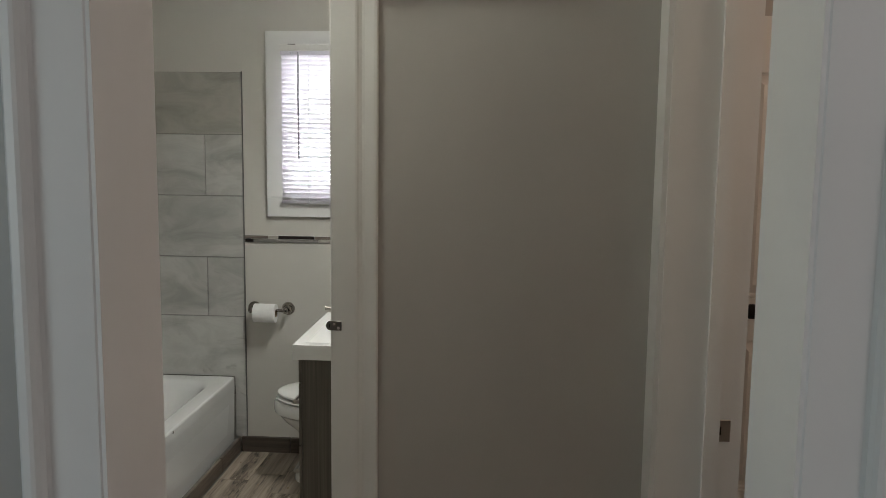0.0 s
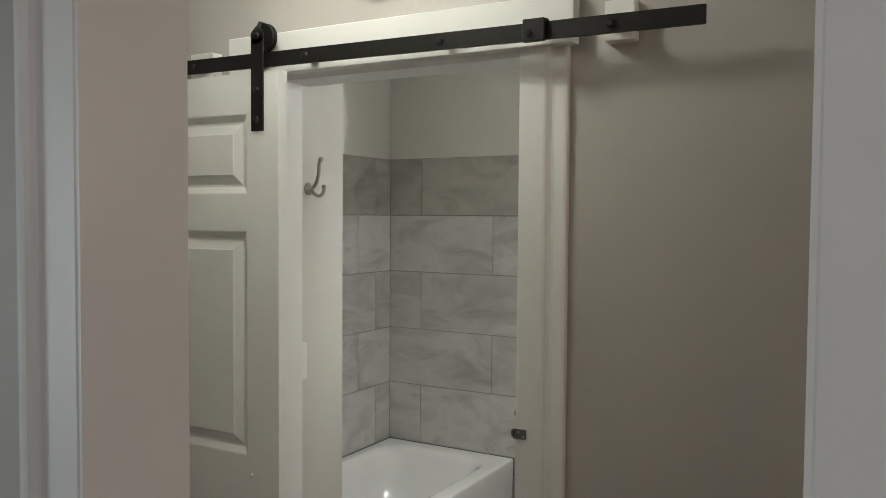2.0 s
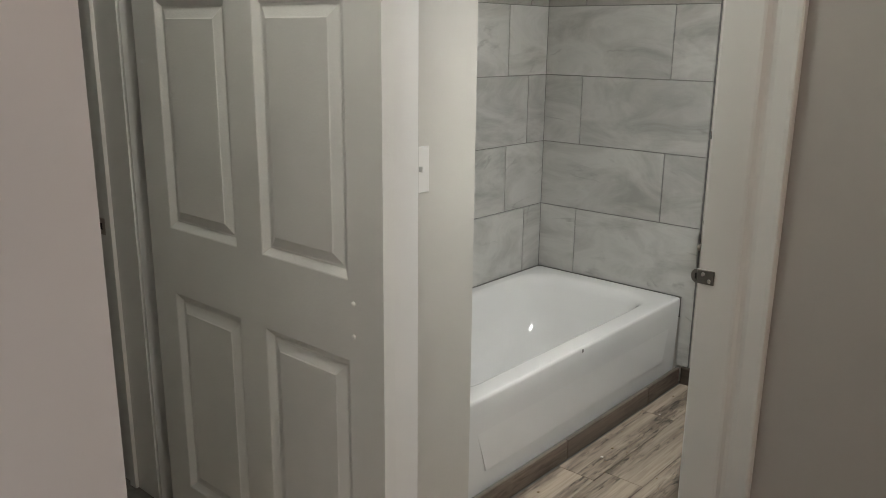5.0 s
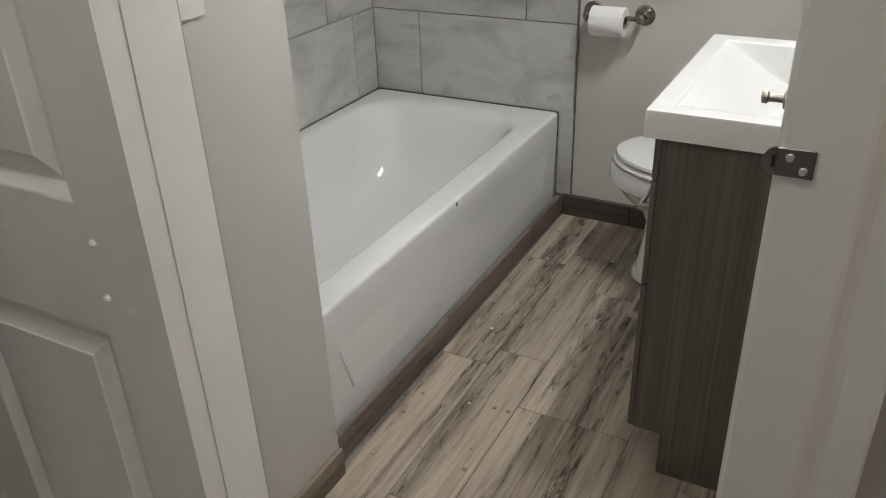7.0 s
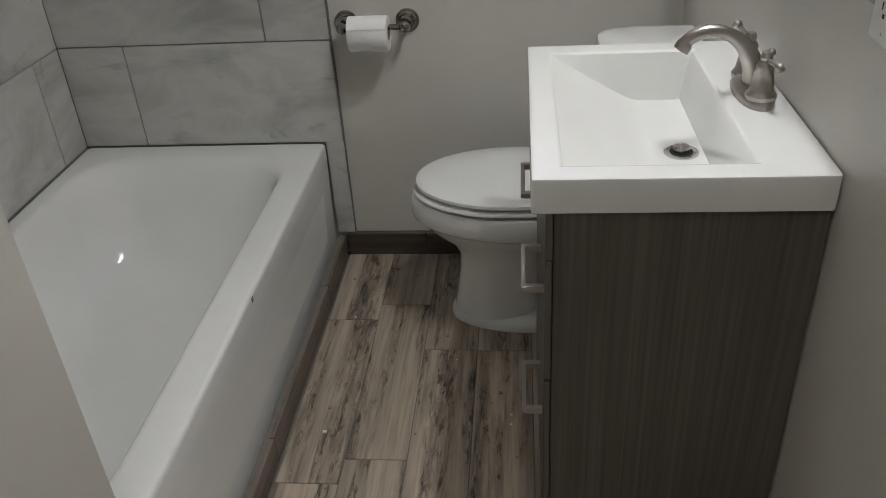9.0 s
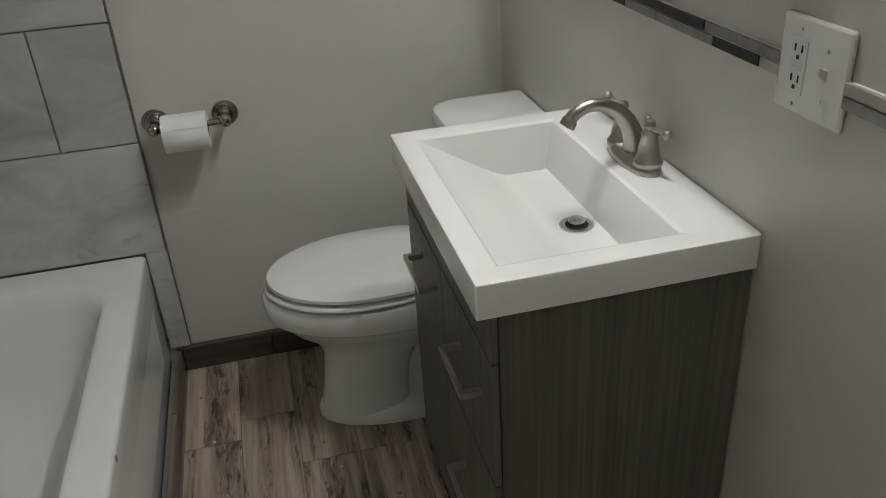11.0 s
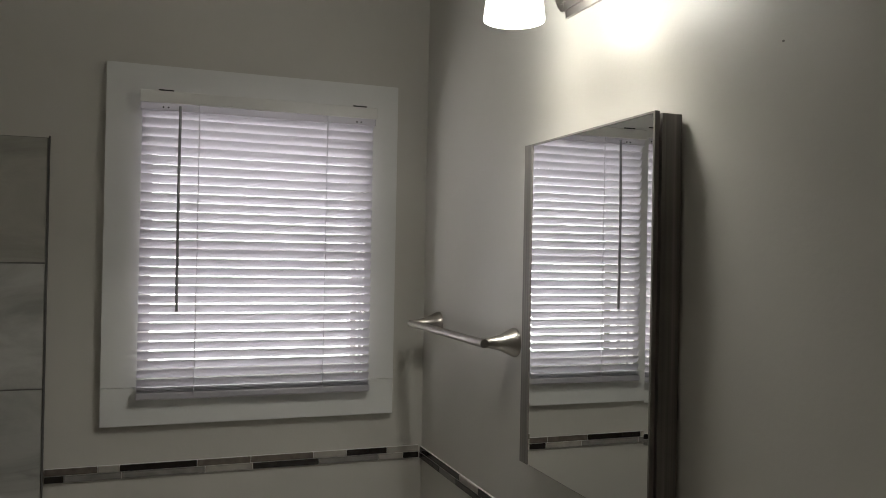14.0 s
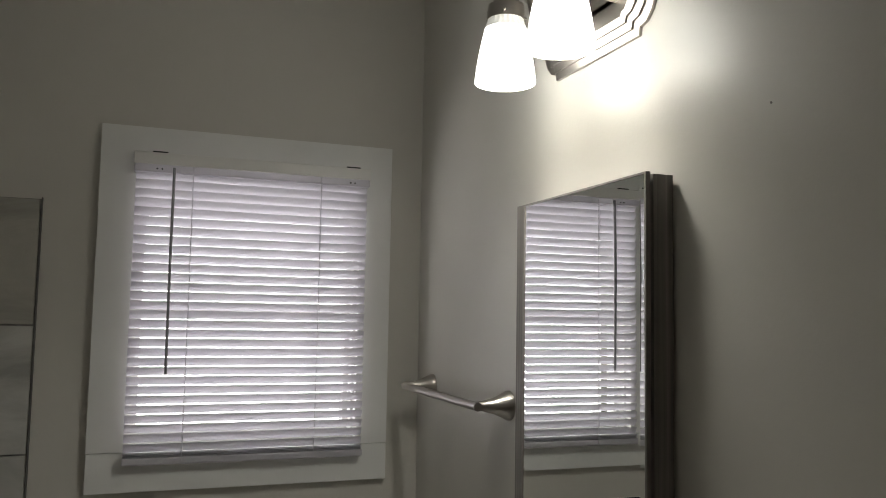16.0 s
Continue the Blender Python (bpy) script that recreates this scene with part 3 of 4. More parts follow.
for x in (-0.735, -0.410):
    for dy in (-0.014, 0.013):
        bm = bmesh.new()
        tube(bm, [(x, BY + dy, 1.29), (x + 0.001, BY + dy, 1.65), (x, BY + dy, 2.02)], 0.0014, 6)
        wpart("ladder_cord", bm, SLAT, blind)
bm = bmesh.new()
tube(bm, [(-0.781, BY - 0.026, 2.012), (-0.782, BY - 0.03, 1.80), (-0.781, BY - 0.028, 1.505)], 0.0038, 6)
wpart("tilt_wand", bm, material("grey_clear_plastic", (0.3, 0.3, 0.31), 0.2), blind, "grey plastic tilt wand")

# ---- bathtub ----
TX0, TX1, TY0, TY1, TZ = -1.888, -1.134, 2.712, 4.198, 0.395
tub = thing("bathtub", ((TX0 + TX1) / 2, (TY0 + TY1) / 2, 0), "white enamelled alcove bathtub with plain apron", "bathtub")


def rounded(x0, x1, y0, y1, r, z, n=6):
    """A rounded rectangle of points, r: radii at (x0,y0), (x1,y0), (x1,y1), (x0,y1)."""
    out = []
    for (cx, cy, a0), rr in zip(((x0, y0, 180), (x1, y0, 270), (x1, y1, 0), (x0, y1, 90)), r):
        ox = cx + rr if cx == x0 else cx - rr
        oy = cy + rr if cy == y0 else cy - rr
        for k in range(n + 1):
            a = radians(a0 + 90 * k / n)
            out.append((ox + rr * math.cos(a), oy + rr * math.sin(a), z))
    return out


bm = bmesh.new()
L = []
L.append(rounded(TX0 + 0.01, TX1 - 0.008, TY0 + 0.01, TY1 - 0.01, [0.01] * 4, 0.0))
L.append(rounded(TX0, TX1 - 0.001, TY0, TY1, [0.012] * 4, 0.34))
for d, dz in ((0.0, 0.011), (0.0015, 0.0055), (0.0045, 0.002), (0.008, 0.0004), (0.012, 0.0)):
    L.append(rounded(TX0 + d, TX1 - d, TY0 + d, TY1 - d, [0.014] * 4, TZ - dz))
ix0, ix1, iy0, iy1 = TX0 + 0.055, TX1 - 0.085, TY0 + 0.07, TY1 - 0.095
for d, z, r in ((-0.012, TZ - 0.0005, 0.15), (-0.004, TZ - 0.0025, 0.15), (0.002, TZ - 0.007, 0.15), (0.008, TZ - 0.016, 0.15), (0.016, TZ - 0.04, 0.15), (0.03, 0.25, 0.16), (0.05, 0.15, 0.17), (0.085, 0.09, 0.17), (0.14, 0.07, 0.14), (0.2, 0.065, 0.1)):
    L.append(rounded(ix0 + d, ix1 - d, iy0 + d * 0.8, iy1 - d * 2.3, [r * 0.8, r * 0.8, r, r], z))
rings(bm, L)
wpart("basin", bm, ENAMEL, tub, smooth=True)
bm = bmesh.new()
rings(bm, [[(TX1 - 0.012, 2.77, 0.34), (TX1 - 0.012, 2.835, 0.125), (TX1 - 0.012, 4.07, 0.125), (TX1 - 0.012, 4.13, 0.34)],
           [(TX1 - 0.0030, 2.775, 0.335), (TX1 - 0.0008, 2.843, 0.133), (TX1 - 0.0008, 4.06, 0.133), (TX1 - 0.0030, 4.12, 0.335)]])
wpart("apron_panel", bm, ENAMEL, tub)
bm = bmesh.new()
box(bm, TX1 - 0.0035, TX1 + 0.0004, 3.392, 3.402, TZ - 0.020, TZ - 0.008)
wpart("chip", bm, GROUT, tub, "dark chip in the enamel")
bm = bmesh.new()
lathe(bm, [(0.03, 0), (0.03, 0.004), (0.02, 0.006)], pose(-1.55, 3.0, 0.066), 20)
wpart("drain", bm, CHROME, tub, "chrome tub drain", True)

# ---- toilet ----
TC = 3.885
toilet = thing("toilet", (-0.5, TC, 0), "white porcelain two-piece toilet with closed lid", "toilet")


def egg(xf, xb, hw, z, yc=TC, n=36, power=1.0):
    """An egg outline: blunt front at xf, squarer back at xb."""
    out = []
    xm = xf + (xb - xf) * 0.52
    for k in range(n):
        a = 2 * math.pi * k / n
        c, s = math.cos(a), math.sin(a)
        if c < 0:
            x = xm + c * (xm - xf)
            y = s * hw
        else:
            x = xm + (c ** 0.7) * (xb - xm)
            y = math.copysign(abs(s) ** 0.75, s) * hw
        out.append((x, yc + y, z))
    return out


bm = bmesh.new()
rings(bm, [egg(-0.738, -0.5, 0.092, 0.03), egg(-0.728, -0.5, 0.086, 0.08), egg(-0.718, -0.49, 0.083, 0.15), egg(-0.716, -0.46, 0.088, 0.205),
           egg(-0.737, -0.36, 0.108, 0.245), egg(-0.792, -0.27, 0.148, 0.287), egg(-0.818, -0.25, 0.169, 0.318), egg(-0.828, -0.24, 0.177, 0.33), egg(-0.839, -0.24, 0.186, 0.336), egg(-0.841, -0.24, 0.188, 0.345), egg(-0.841, -0.24, 0.188, 0.384), egg(-0.834, -0.24, 0.183, 0.394), egg(-0.816, -0.24, 0.169, 0.396)])
wpart("bowl", bm, CERAMIC, toilet, smooth=True)
bm = bmesh.new()
rings(bm, [egg(-0.748, -0.3, 0.110, 0), egg(-0.748, -0.3, 0.110, 0.016), egg(-0.743, -0.305, 0.104, 0.03), egg(-0.735, -0.31, 0.090, 0.04)])
rings(bm, [egg(-0.560, -0.29, 0.062, 0.035), egg(-0.540, -0.28, 0.064, 0.15), egg(-0.540, -0.26, 0.085, 0.27)])
wpart("foot", bm, CERAMIC, toilet, smooth=True)
bm = bmesh.new()
rings(bm, [egg(-0.796, -0.36, 0.149, 0.395), egg(-0.797, -0.36, 0.148, 0.4025), egg(-0.827, -0.36, 0.177, 0.403), egg(-0.831, -0.36, 0.181, 0.406), egg(-0.829, -0.36, 0.179, 0.411), egg(-0.812, -0.36, 0.166, 0.413)])
wpart("seat", bm, SEATP, toilet, smooth=True)
bm = bmesh.new()
rings(bm, [egg(-0.792, -0.345, 0.146, 0.4125), egg(-0.794, -0.345, 0.148, 0.42), egg(-0.820, -0.345, 0.171, 0.42), egg(-0.824, -0.345, 0.175, 0.423), egg(-0.823, -0.345, 0.174, 0.431), egg(-0.810, -0.345, 0.164, 0.4365), egg(-0.712, -0.37, 0.096, 0.44)])
wpart("lid", bm, SEATP, toilet, smooth=True)
bm = bmesh.new()
rings(bm, [rounded(-0.325, -0.125, TC - 0.19, TC + 0.17, [0.05, 0.02, 0.02, 0.05], 0.38), rounded(-0.335, -0.12, TC - 0.205, TC + 0.18, [0.05, 0.02, 0.02, 0.05], 0.45), rounded(-0.345, -0.118, TC - 0.21, TC + 0.185, [0.055, 0.02, 0.02, 0.055], 0.715)])
wpart("tank", bm, CERAMIC, toilet, smooth=True)
bm = bmesh.new()
TL = lambda d, z: rounded(-0.36 + d, -0.116, TC - 0.22 + d, TC + 0.19 - d, [0.075, 0.015, 0.015, 0.075], z)
rings(bm, [TL(0.006, 0.716), TL(0.0, 0.722), TL(0.0, 0.745), TL(0.004, 0.754), TL(0.02, 0.76)])
wpart("tank_lid", bm, CERAMIC, toilet, smooth=True)
bm = bmesh.new()
tube(bm, [(-0.345, TC + 0.13, 0.685), (-0.362, TC + 0.13, 0.685)], 0.011, 10)
tube(bm, [(-0.364, TC + 0.135, 0.686), (-0.368, TC + 0.10, 0.683), (-0.370, TC + 0.06, 0.677)], [0.007, 0.006, 0.008], 10)
wpart("flush_lever", bm, CHROME, toilet, "chrome flush lever", True)
for s in (-1, 1):
    bm = bmesh.new()
    box(bm, -0.385, -0.345, TC + s * 0.075 - 0.018, TC + s * 0.075 + 0.018, 0.405, 0.438, 0.006)
    wpart("hinge", bm, SEATP, toilet, smooth=True)
    bm = bmesh.new()
    ball(bm, (-0.47, TC + s * 0.098, 0.03), 0.012)
    wpart("bolt_cap", bm, SEATP, toilet, smooth=True)

# ---- vanity ----
VX0, VX1, VY0, VY1, VZ = -0.533, XE - 0.002, 3.007, 3.604, 0.861
CX0, CY0, CY1, CZ = -0.512, 3.016, 3.595, 0.806
vanity = thing("vanity_cabinet", (-0.31, 3.3, 0), "dark grey wood-grain vanity cabinet with bar handles", "cabinet")
bm = B((CX0 + 0.0125, XE - 0.004, CY0, CY0 + 0.016, 0.115, CZ), (CX0 + 0.075, XE - 0.004, CY0, CY0 + 0.016, 0.0, 0.115))
wpart("side_panel", bm, CAB, vanity)
bm = B((CX0 + 0.0125, XE - 0.004, CY1 - 0.016, CY1, 0.115, CZ), (CX0 + 0.075, XE - 0.004, CY1 - 0.016, CY1, 0.0, 0.115))
wpart("side_panel", bm, CAB, vanity)
wpart("toe_kick", B((CX0 + 0.075, CX0 + 0.09, CY0 + 0.016, CY1 - 0.016, 0, 0.115)), CAB, vanity)
wpart("carcass", B((CX0 + 0.022, XE - 0.006, CY0 + 0.017, CY1 - 0.017, 0.1152, 0.117), (XE - 0.02, XE - 0.006, CY0 + 0.017, CY1 - 0.017, 0.118, CZ - 0.1), (CX0 + 0.0125, CX0 + 0.03, CY0 + 0.017, CY1 - 0.017, 0.118, CZ - 0.002)), CAB, vanity)
YM = 3.318


def front(name, y0, y1, z0, z1):
    bm = bmesh.new()
    box(bm, CX0, CX0 + 0.011, y0, y1, z0, z1, 0.001, 1)
    return wpart(name, bm, CAB, vanity)


def pull(parent, yc, zc, length=0.135):
    bm = bmesh.new()
    y0, y1 = yc - length / 2, yc + length / 2
    box(bm, CX0 - 0.036, CX0 - 0.028, y0, y1, zc - 0.0055, zc + 0.0055, 0.001, 1)
    box(bm, CX0 - 0.029, CX0 + 0.0005, y0, y0 + 0.011, zc - 0.0055, zc + 0.0055)
    box(bm, CX0 - 0.029, CX0 + 0.0005, y1 - 0.011, y1, zc - 0.0055, zc + 0.0055)
    bmesh.ops.translate(bm, verts=bm.verts, vec=-vanity.matrix_basis.translation)
    return part("handle", bm, NICKEL, parent, "brushed nickel bar handle")


front("fascia", CY0, CY1, 0.722, CZ - 0.002)
d = front("door", YM + 0.0015, CY1, 0.117, 0.718)
pull(d, 3.415, 0.655)
d = front("drawer", CY0, YM - 0.0015, 0.49, 0.718)
pull(d, 3.137, 0.632)
d = front("drawer", CY0, YM - 0.0015, 0.117, 0.486)
pull(d, 3.137, 0.37)

top = thing("sink", ((VX0 + VX1) / 2, 3.3, CZ), "glossy white moulded sink top with ramped basin", "sink")
SX0, SX1, SY0, SY1 = -0.487, -0.216, 3.053, 3.554
bm = bmesh.new()
n = 5
R4 = [0.004] * 4
outer = lambda d, z: rounded(VX0 + d, VX1, VY0 + d, VY1 - d, R4, z, n)
inner = lambda x0, x1, y0, y1, r, z: rounded(x0, x1, y0, y1, [r] * 4, z, n)


L = [outer(0, 0.807), outer(0, VZ - 0.004), outer(0.0012, VZ - 0.001), outer(0.004, VZ), outer(0.007, VZ), inner(SX0 - 0.007, SX1 + 0.007, SY0 - 0.007, SY1 + 0.007, 0.004, VZ), inner(SX0 - 0.004, SX1 + 0.004, SY0 - 0.004, SY1 + 0.004, 0.003, VZ - 0.0003), inner(SX0, SX1, SY0, SY1, 0.0005, VZ - 0.004)]
rings(bm, L, False, False)
# the basin: a ramp from the front down to a flat floor, upright ends and back
ramp_x = [SX0, SX0 + 0.006, SX0 + 0.05, -0.40, -0.36, -0.335, -0.323, -0.312, -0.27, -0.243, -0.234, SX1 - 0.012, SX1 - 0.004, SX1]
ramp_z = [VZ - 0.004, VZ - 0.007, VZ - 0.032, VZ - 0.054, VZ - 0.078, VZ - 0.0915, VZ - 0.0955, VZ - 0.0975, VZ - 0.098, VZ - 0.098, VZ - 0.0955, VZ - 0.05, VZ - 0.012, VZ - 0.004]
g0 = [bm.verts.new((x, SY0 + 0.010 * min(1, (VZ - z) / 0.05), z)) for x, z in zip(ramp_x, ramp_z)]
g1 = [bm.verts.new((x, SY1 - 0.010 * min(1, (VZ - z) / 0.05), z)) for x, z in zip(ramp_x, ramp_z)]
t0 = [bm.verts.new((x, SY0, VZ - 0.004)) for x in ramp_x]
t1 = [bm.verts.new((x, SY1, VZ - 0.004)) for x in ramp_x]
for i in range(len(ramp_x) - 1):
    bm.faces.new((g0[i], g0[i + 1], g1[i + 1], g1[i]))
    for p, q in ((g0, t0), (g1, t1)):
        bm.faces.new((p[i], p[i + 1], q[i + 1], q[i]))
bmesh.ops.remove_doubles(bm, verts=bm.verts, dist=0.0002)
wpart("basin", bm, CERAMIC, top, smooth=True)
bm = bmesh.new()
lathe(bm, [(0.030, -0.001), (0.030, 0.002), (0.026, 0.0035), (0.021, 0.002), (0.020, -0.002)], pose(-0.271, 3.296, 0.764), 24)
wpart("drain_ring", bm, CHROME, top, "chrome drain ring", True)
bm = bmesh.new()
lathe(bm, [(0.020, 0.001), (0.020, 0.0015)], pose(-0.271, 3.296, 0.764), 24)
wpart("drain_gap", bm, DARK, top)
bm = bmesh.new()
lathe(bm, [(0.014, 0), (0.0155, 0.008), (0.013, 0.011), (0.004, 0.012)], pose(-0.271, 3.296, 0.7655), 24)
wpart("pop_up_stopper", bm, CHROME, top, "chrome pop-up stopper", True)

# ---- faucet ----
FX, FY = -0.163, 3.312
faucet = thing("faucet", (FX, FY, VZ), "brushed nickel centerset faucet with two lever handles", "faucet")
oval = lambda a, b, z: [(FX + a * math.cos(2 * math.pi * k / 32), FY + b * math.copysign(abs(math.sin(2 * math.pi * k / 32)) ** 0.8, math.sin(2 * math.pi * k / 32)), z) for k in range(32)]
bm = bmesh.new()
rings(bm, [oval(0.029, 0.078, VZ), oval(0.030, 0.079, VZ + 0.006), oval(0.027, 0.076, VZ + 0.012), oval(0.024, 0.072, VZ + 0.016), oval(0.021, 0.066, VZ + 0.022)])
wpart("base", bm, NICKEL, faucet, smooth=True)
bm = bmesh.new()
P = curve_pts([(FX + 0.004, FY, VZ + 0.012), (FX - 0.003, FY, VZ + 0.045), (FX - 0.022, FY, VZ + 0.082), (FX - 0.052, FY, VZ + 0.104), (FX - 0.084, FY, VZ + 0.109), (FX - 0.110, FY, VZ + 0.098), (FX - 0.123, FY, VZ + 0.079)], 6)
tube(bm, P, [0.0215 - 0.0105 * min(1, i / 17) + (0.0025 if i > len(P) - 5 else 0) for i in range(len(P))], 16)
wpart("spout", bm, NICKEL, faucet, smooth=True)
for s in (-1, 1):
    y = FY + s * 0.051
    bm = bmesh.new()
    lathe(bm, [(0.024, 0.014), (0.0245, 0.020), (0.019, 0.028), (0.0165, 0.045), (0.0135, 0.062), (0.0145, 0.066), (0.012, 0.072), (0.008, 0.076), (0.010, 0.081), (0.0075, 0.089), (0.002, 0.091)], pose(FX, y, VZ), 20)
    post = wpart("handle", bm, NICKEL, faucet, smooth=True)
    bm = bmesh.new()
    e = Vector((0.012, s * 0.034, 0.074)) if s < 0 else Vector((-0.020, 0.018, 0.097))
    tube(bm, [(FX, y, VZ + 0.076), Vector((FX, y, VZ + 0.078)).lerp(Vector((FX, y, VZ)) + e, 0.55), Vector((FX, y, VZ)) + e], [0.0055, 0.004, 0.0055], 10)
    ball(bm, Vector((FX, y, VZ)) + e, 0.0085)
    bmesh.ops.translate(bm, verts=bm.verts, vec=-faucet.matrix_basis.translation)
    part("lever", bm, NICKEL, post, "", True)
bm = bmesh.new()
tube(bm, [(FX + 0.022, FY, VZ + 0.014), (FX + 0.022, FY, VZ + 0.066)], 0.0025, 8)
ball(bm, (FX + 0.022, FY, VZ + 0.071), 0.007)
wpart("lift_rod", bm, NICKEL, faucet, smooth=True)

# ---- paper holder ----
PZ = 0.752
holder = thing("toilet_paper_holder", (-0.943, YN, PZ), "brushed nickel paper holder on the wall", "paper holder")
for x in (-1.030, -0.858):
    bm = bmesh.new()
    lathe(bm, [(0.033, 0), (0.033, 0.004), (0.0315, 0.0055), (0.0265, 0.0058), (0.0255, 0.0095), (0.0245, 0.0105), (0.0195, 0.0108), (0.0185, 0.0145), (0.0135, 0.0155), (0.0095, 0.022), (0.0085, 0.036), (0.0095, 0.052), (0.0135, 0.056), (0.0150, 0.063), (0.0150, 0.071), (0.0120, 0.078), (0.006, 0.082)], pose(x, YN - 0.0002, PZ, 90, 0, 0), 28)
    wpart("post", bm, POLISHED, holder, smooth=True)
bm = bmesh.new()
tube(bm, [(-1.03, YN - 0.066, PZ), (-0.858, YN - 0.066, PZ)], 0.008, 12)
wpart("bar", bm, POLISHED, holder, smooth=True)
roll = thing("toilet_paper_roll", (-0.955, YN - 0.078, PZ - 0.012), "white toilet paper roll on the holder", "toilet paper")
bm = bmesh.new()
lathe(bm, [(0.020, -0.054), (0.0445, -0.054), (0.046, -0.052), (0.046, 0.052), (0.0445, 0.054), (0.020, 0.054), (0.020, -0.0539)], pose(-0.955, YN - 0.078, PZ - 0.012, 0, 90, 0), 36, (False, False))
wpart("paper", bm, PAPER, roll, smooth=True)
bm = bmesh.new()
arc = [(0.0462 + e * 0.0012 + 0.0010 * max(0, 1 - k / 3), radians(28 + 12 * k)) for e, ks in ((1, range(13)), (0, range(12, -1, -1))) for k in ks]
rings(bm, [[(x, YN - 0.078 - r * math.cos(a), PZ - 0.012 + r * math.sin(a)) for r, a in arc] for x in (-1.0085, -0.9015)])
wpart("loose_sheet", bm, PAPER, roll, smooth=True)
bm = bmesh.new()
lathe(bm, [(0.0195, -0.054), (0.0195, 0.054)], pose(-0.955, YN - 0.078, PZ - 0.012, 0, 90, 0), 24, (False, False))
wpart("core", bm, CARD, roll, smooth=True)

# ---- mirror cabinet ----
MY0, MY1, MZ0, MZ1, MX = 3.044, 3.480, 1.258, 1.874, -0.160
mirror = thing("mirror_cabinet", (XE, 3.26, MZ0), "mirrored medicine cabinet with grey wood sides", "mirror cabinet")
wpart("body", B((MX + 0.0085, XE - 0.006, MY0 - 0.002, MY1 - 0.004, MZ0 + 0.003, MZ1 - 0.003)), MIRFRAME, mirror)
bm = bmesh.new()
AJAR = pose(MX + 0.008, MY1, 0) @ pose(0, 0, 0, 0, 0, -0.45) @ pose(-MX - 0.008, -MY1, 0)
for b in ((MY0, MY0 + 0.004, MZ0, MZ1), (MY1 - 0.032, MY1, MZ0, MZ1), (MY0 + 0.004, MY1 - 0.032, MZ1 - 0.003, MZ1)):
    box(bm, MX, MX + 0.008, *b)
bm.transform(AJAR)
wpart("door_frame", bm, MIRFRAME, mirror)
bm = bmesh.new()
GY0, GY1, GZ0, GZ1 = MY0 + 0.004, MY1 - 0.032, MZ0, MZ1 - 0.003
pane = lambda d, x: [(x, GY0 + d, GZ0), (x, GY1 - d * 0.5, GZ0), (x, GY1 - d * 0.5, GZ1), (x, GY0 + d, GZ1)]
rings(bm, [pane(0, MX + 0.007), pane(0, MX + 0.0016), pane(0.014, MX + 0.0020)])
bm.transform(AJAR)
wpart("glass", bm, MIRROR, mirror, "clear mirror glass with a bevelled edge")

# ---- towel bars ----


def towel_bar(y0, y1, z, out, label):
    tb = thing("towel_bar", (XE, (y0 + y1) / 2, z), label, "towel bar", "towel bars")
    for y in (y0, y1):
        bm = bmesh.new()
        rings(bm, [[(XE - dx, y + a * c * 1.0, z + b * s) for c, s in [(math.cos(2 * math.pi * k / 20), math.sin(2 * math.pi * k / 20)) for k in range(20)]]
                   for dx, a, b in ((0.0005, 0.031, 0.031), (0.006, 0.031, 0.031), (0.016, 0.026, 0.026), (0.036, 0.017, 0.017), (out - 0.012, 0.0105, 0.0105), (out + 0.004, 0.0095, 0.0095))])
        wpart("post", bm, NICKEL, tb, smooth=True)
    bm = bmesh.new()
    e = 0.012
    tube(bm, [(XE - out, y0 - e, z), (XE - out, y1 + e, z)], 0.0094, 14)
    wpart("bar", bm, NICKEL, tb, smooth=True)
    return tb


towel_bar(3.610, 4.085, 1.474, 0.076, "brushed nickel towel bar beside the window")
towel_bar(2.410, 2.862, 1.300, 0.070, "brushed nickel towel bar near the doorway")

# ---- outlet and switch plates ----


def rect_on_east(y0, y1, z0, z1, d0, d1, bevel=0.0):
    bm = bmesh.new()
    box(bm, XE - d1, XE - d0, y0, y1, z0, z1, bevel, 2)
    return bm


outlet = thing("outlet_plate", (XE, 2.96, 1.107), "white two-gang plate with outlet and toggle switch", "wall plate")
wpart("plate", rect_on_east(2.894, 3.022, 1.047, 1.168, 0.0, 0.0072, 0.0042), PLATE, outlet)
rec = wpart("receptacle", rect_on_east(2.968, 2.999, 1.074, 1.141, 0.006, 0.0085, 0.001), PLATE, outlet)
bm = bmesh.new()
for zc in (1.126, 1.089):
    for yy in (2.977, 2.990):
        box(bm, XE - 0.0092, XE - 0.008, yy - 0.0012, yy + 0.0012, zc - 0.001, zc + 0.008)
    box(bm, XE - 0.0092, XE - 0.008, 2.981, 2.986, zc - 0.010, zc - 0.005)
bmesh.ops.translate(bm, verts=bm.verts, vec=-outlet.matrix_basis.translation)
part("slots", bm, DARK, rec, "dark outlet slots")
for zc in (1.1105, 1.1045):
    bm = rect_on_east(2.974, 2.993, zc - 0.0025, zc + 0.0025, 0.0084, 0.0095, 0.0005)
    bmesh.ops.translate(bm, verts=bm.verts, vec=-outlet.matrix_basis.translation)
    part("test_button", bm, SEATP, rec)
bm = bmesh.new()
rings(bm, [[(XE - x, 2.932 + dy, z + dz) for dy, dz in ((-h, -v), (h, -v), (h, v), (-h, v))] for x, z, h, v in ((0.006, 1.108, 0.0042, 0.010), (0.008, 1.109, 0.0036, 0.007), (0.017, 1.1165, 0.0028, 0.0035), (0.018, 1.117, 0.002, 0.0025))])
wpart("toggle", bm, PLATE, outlet)
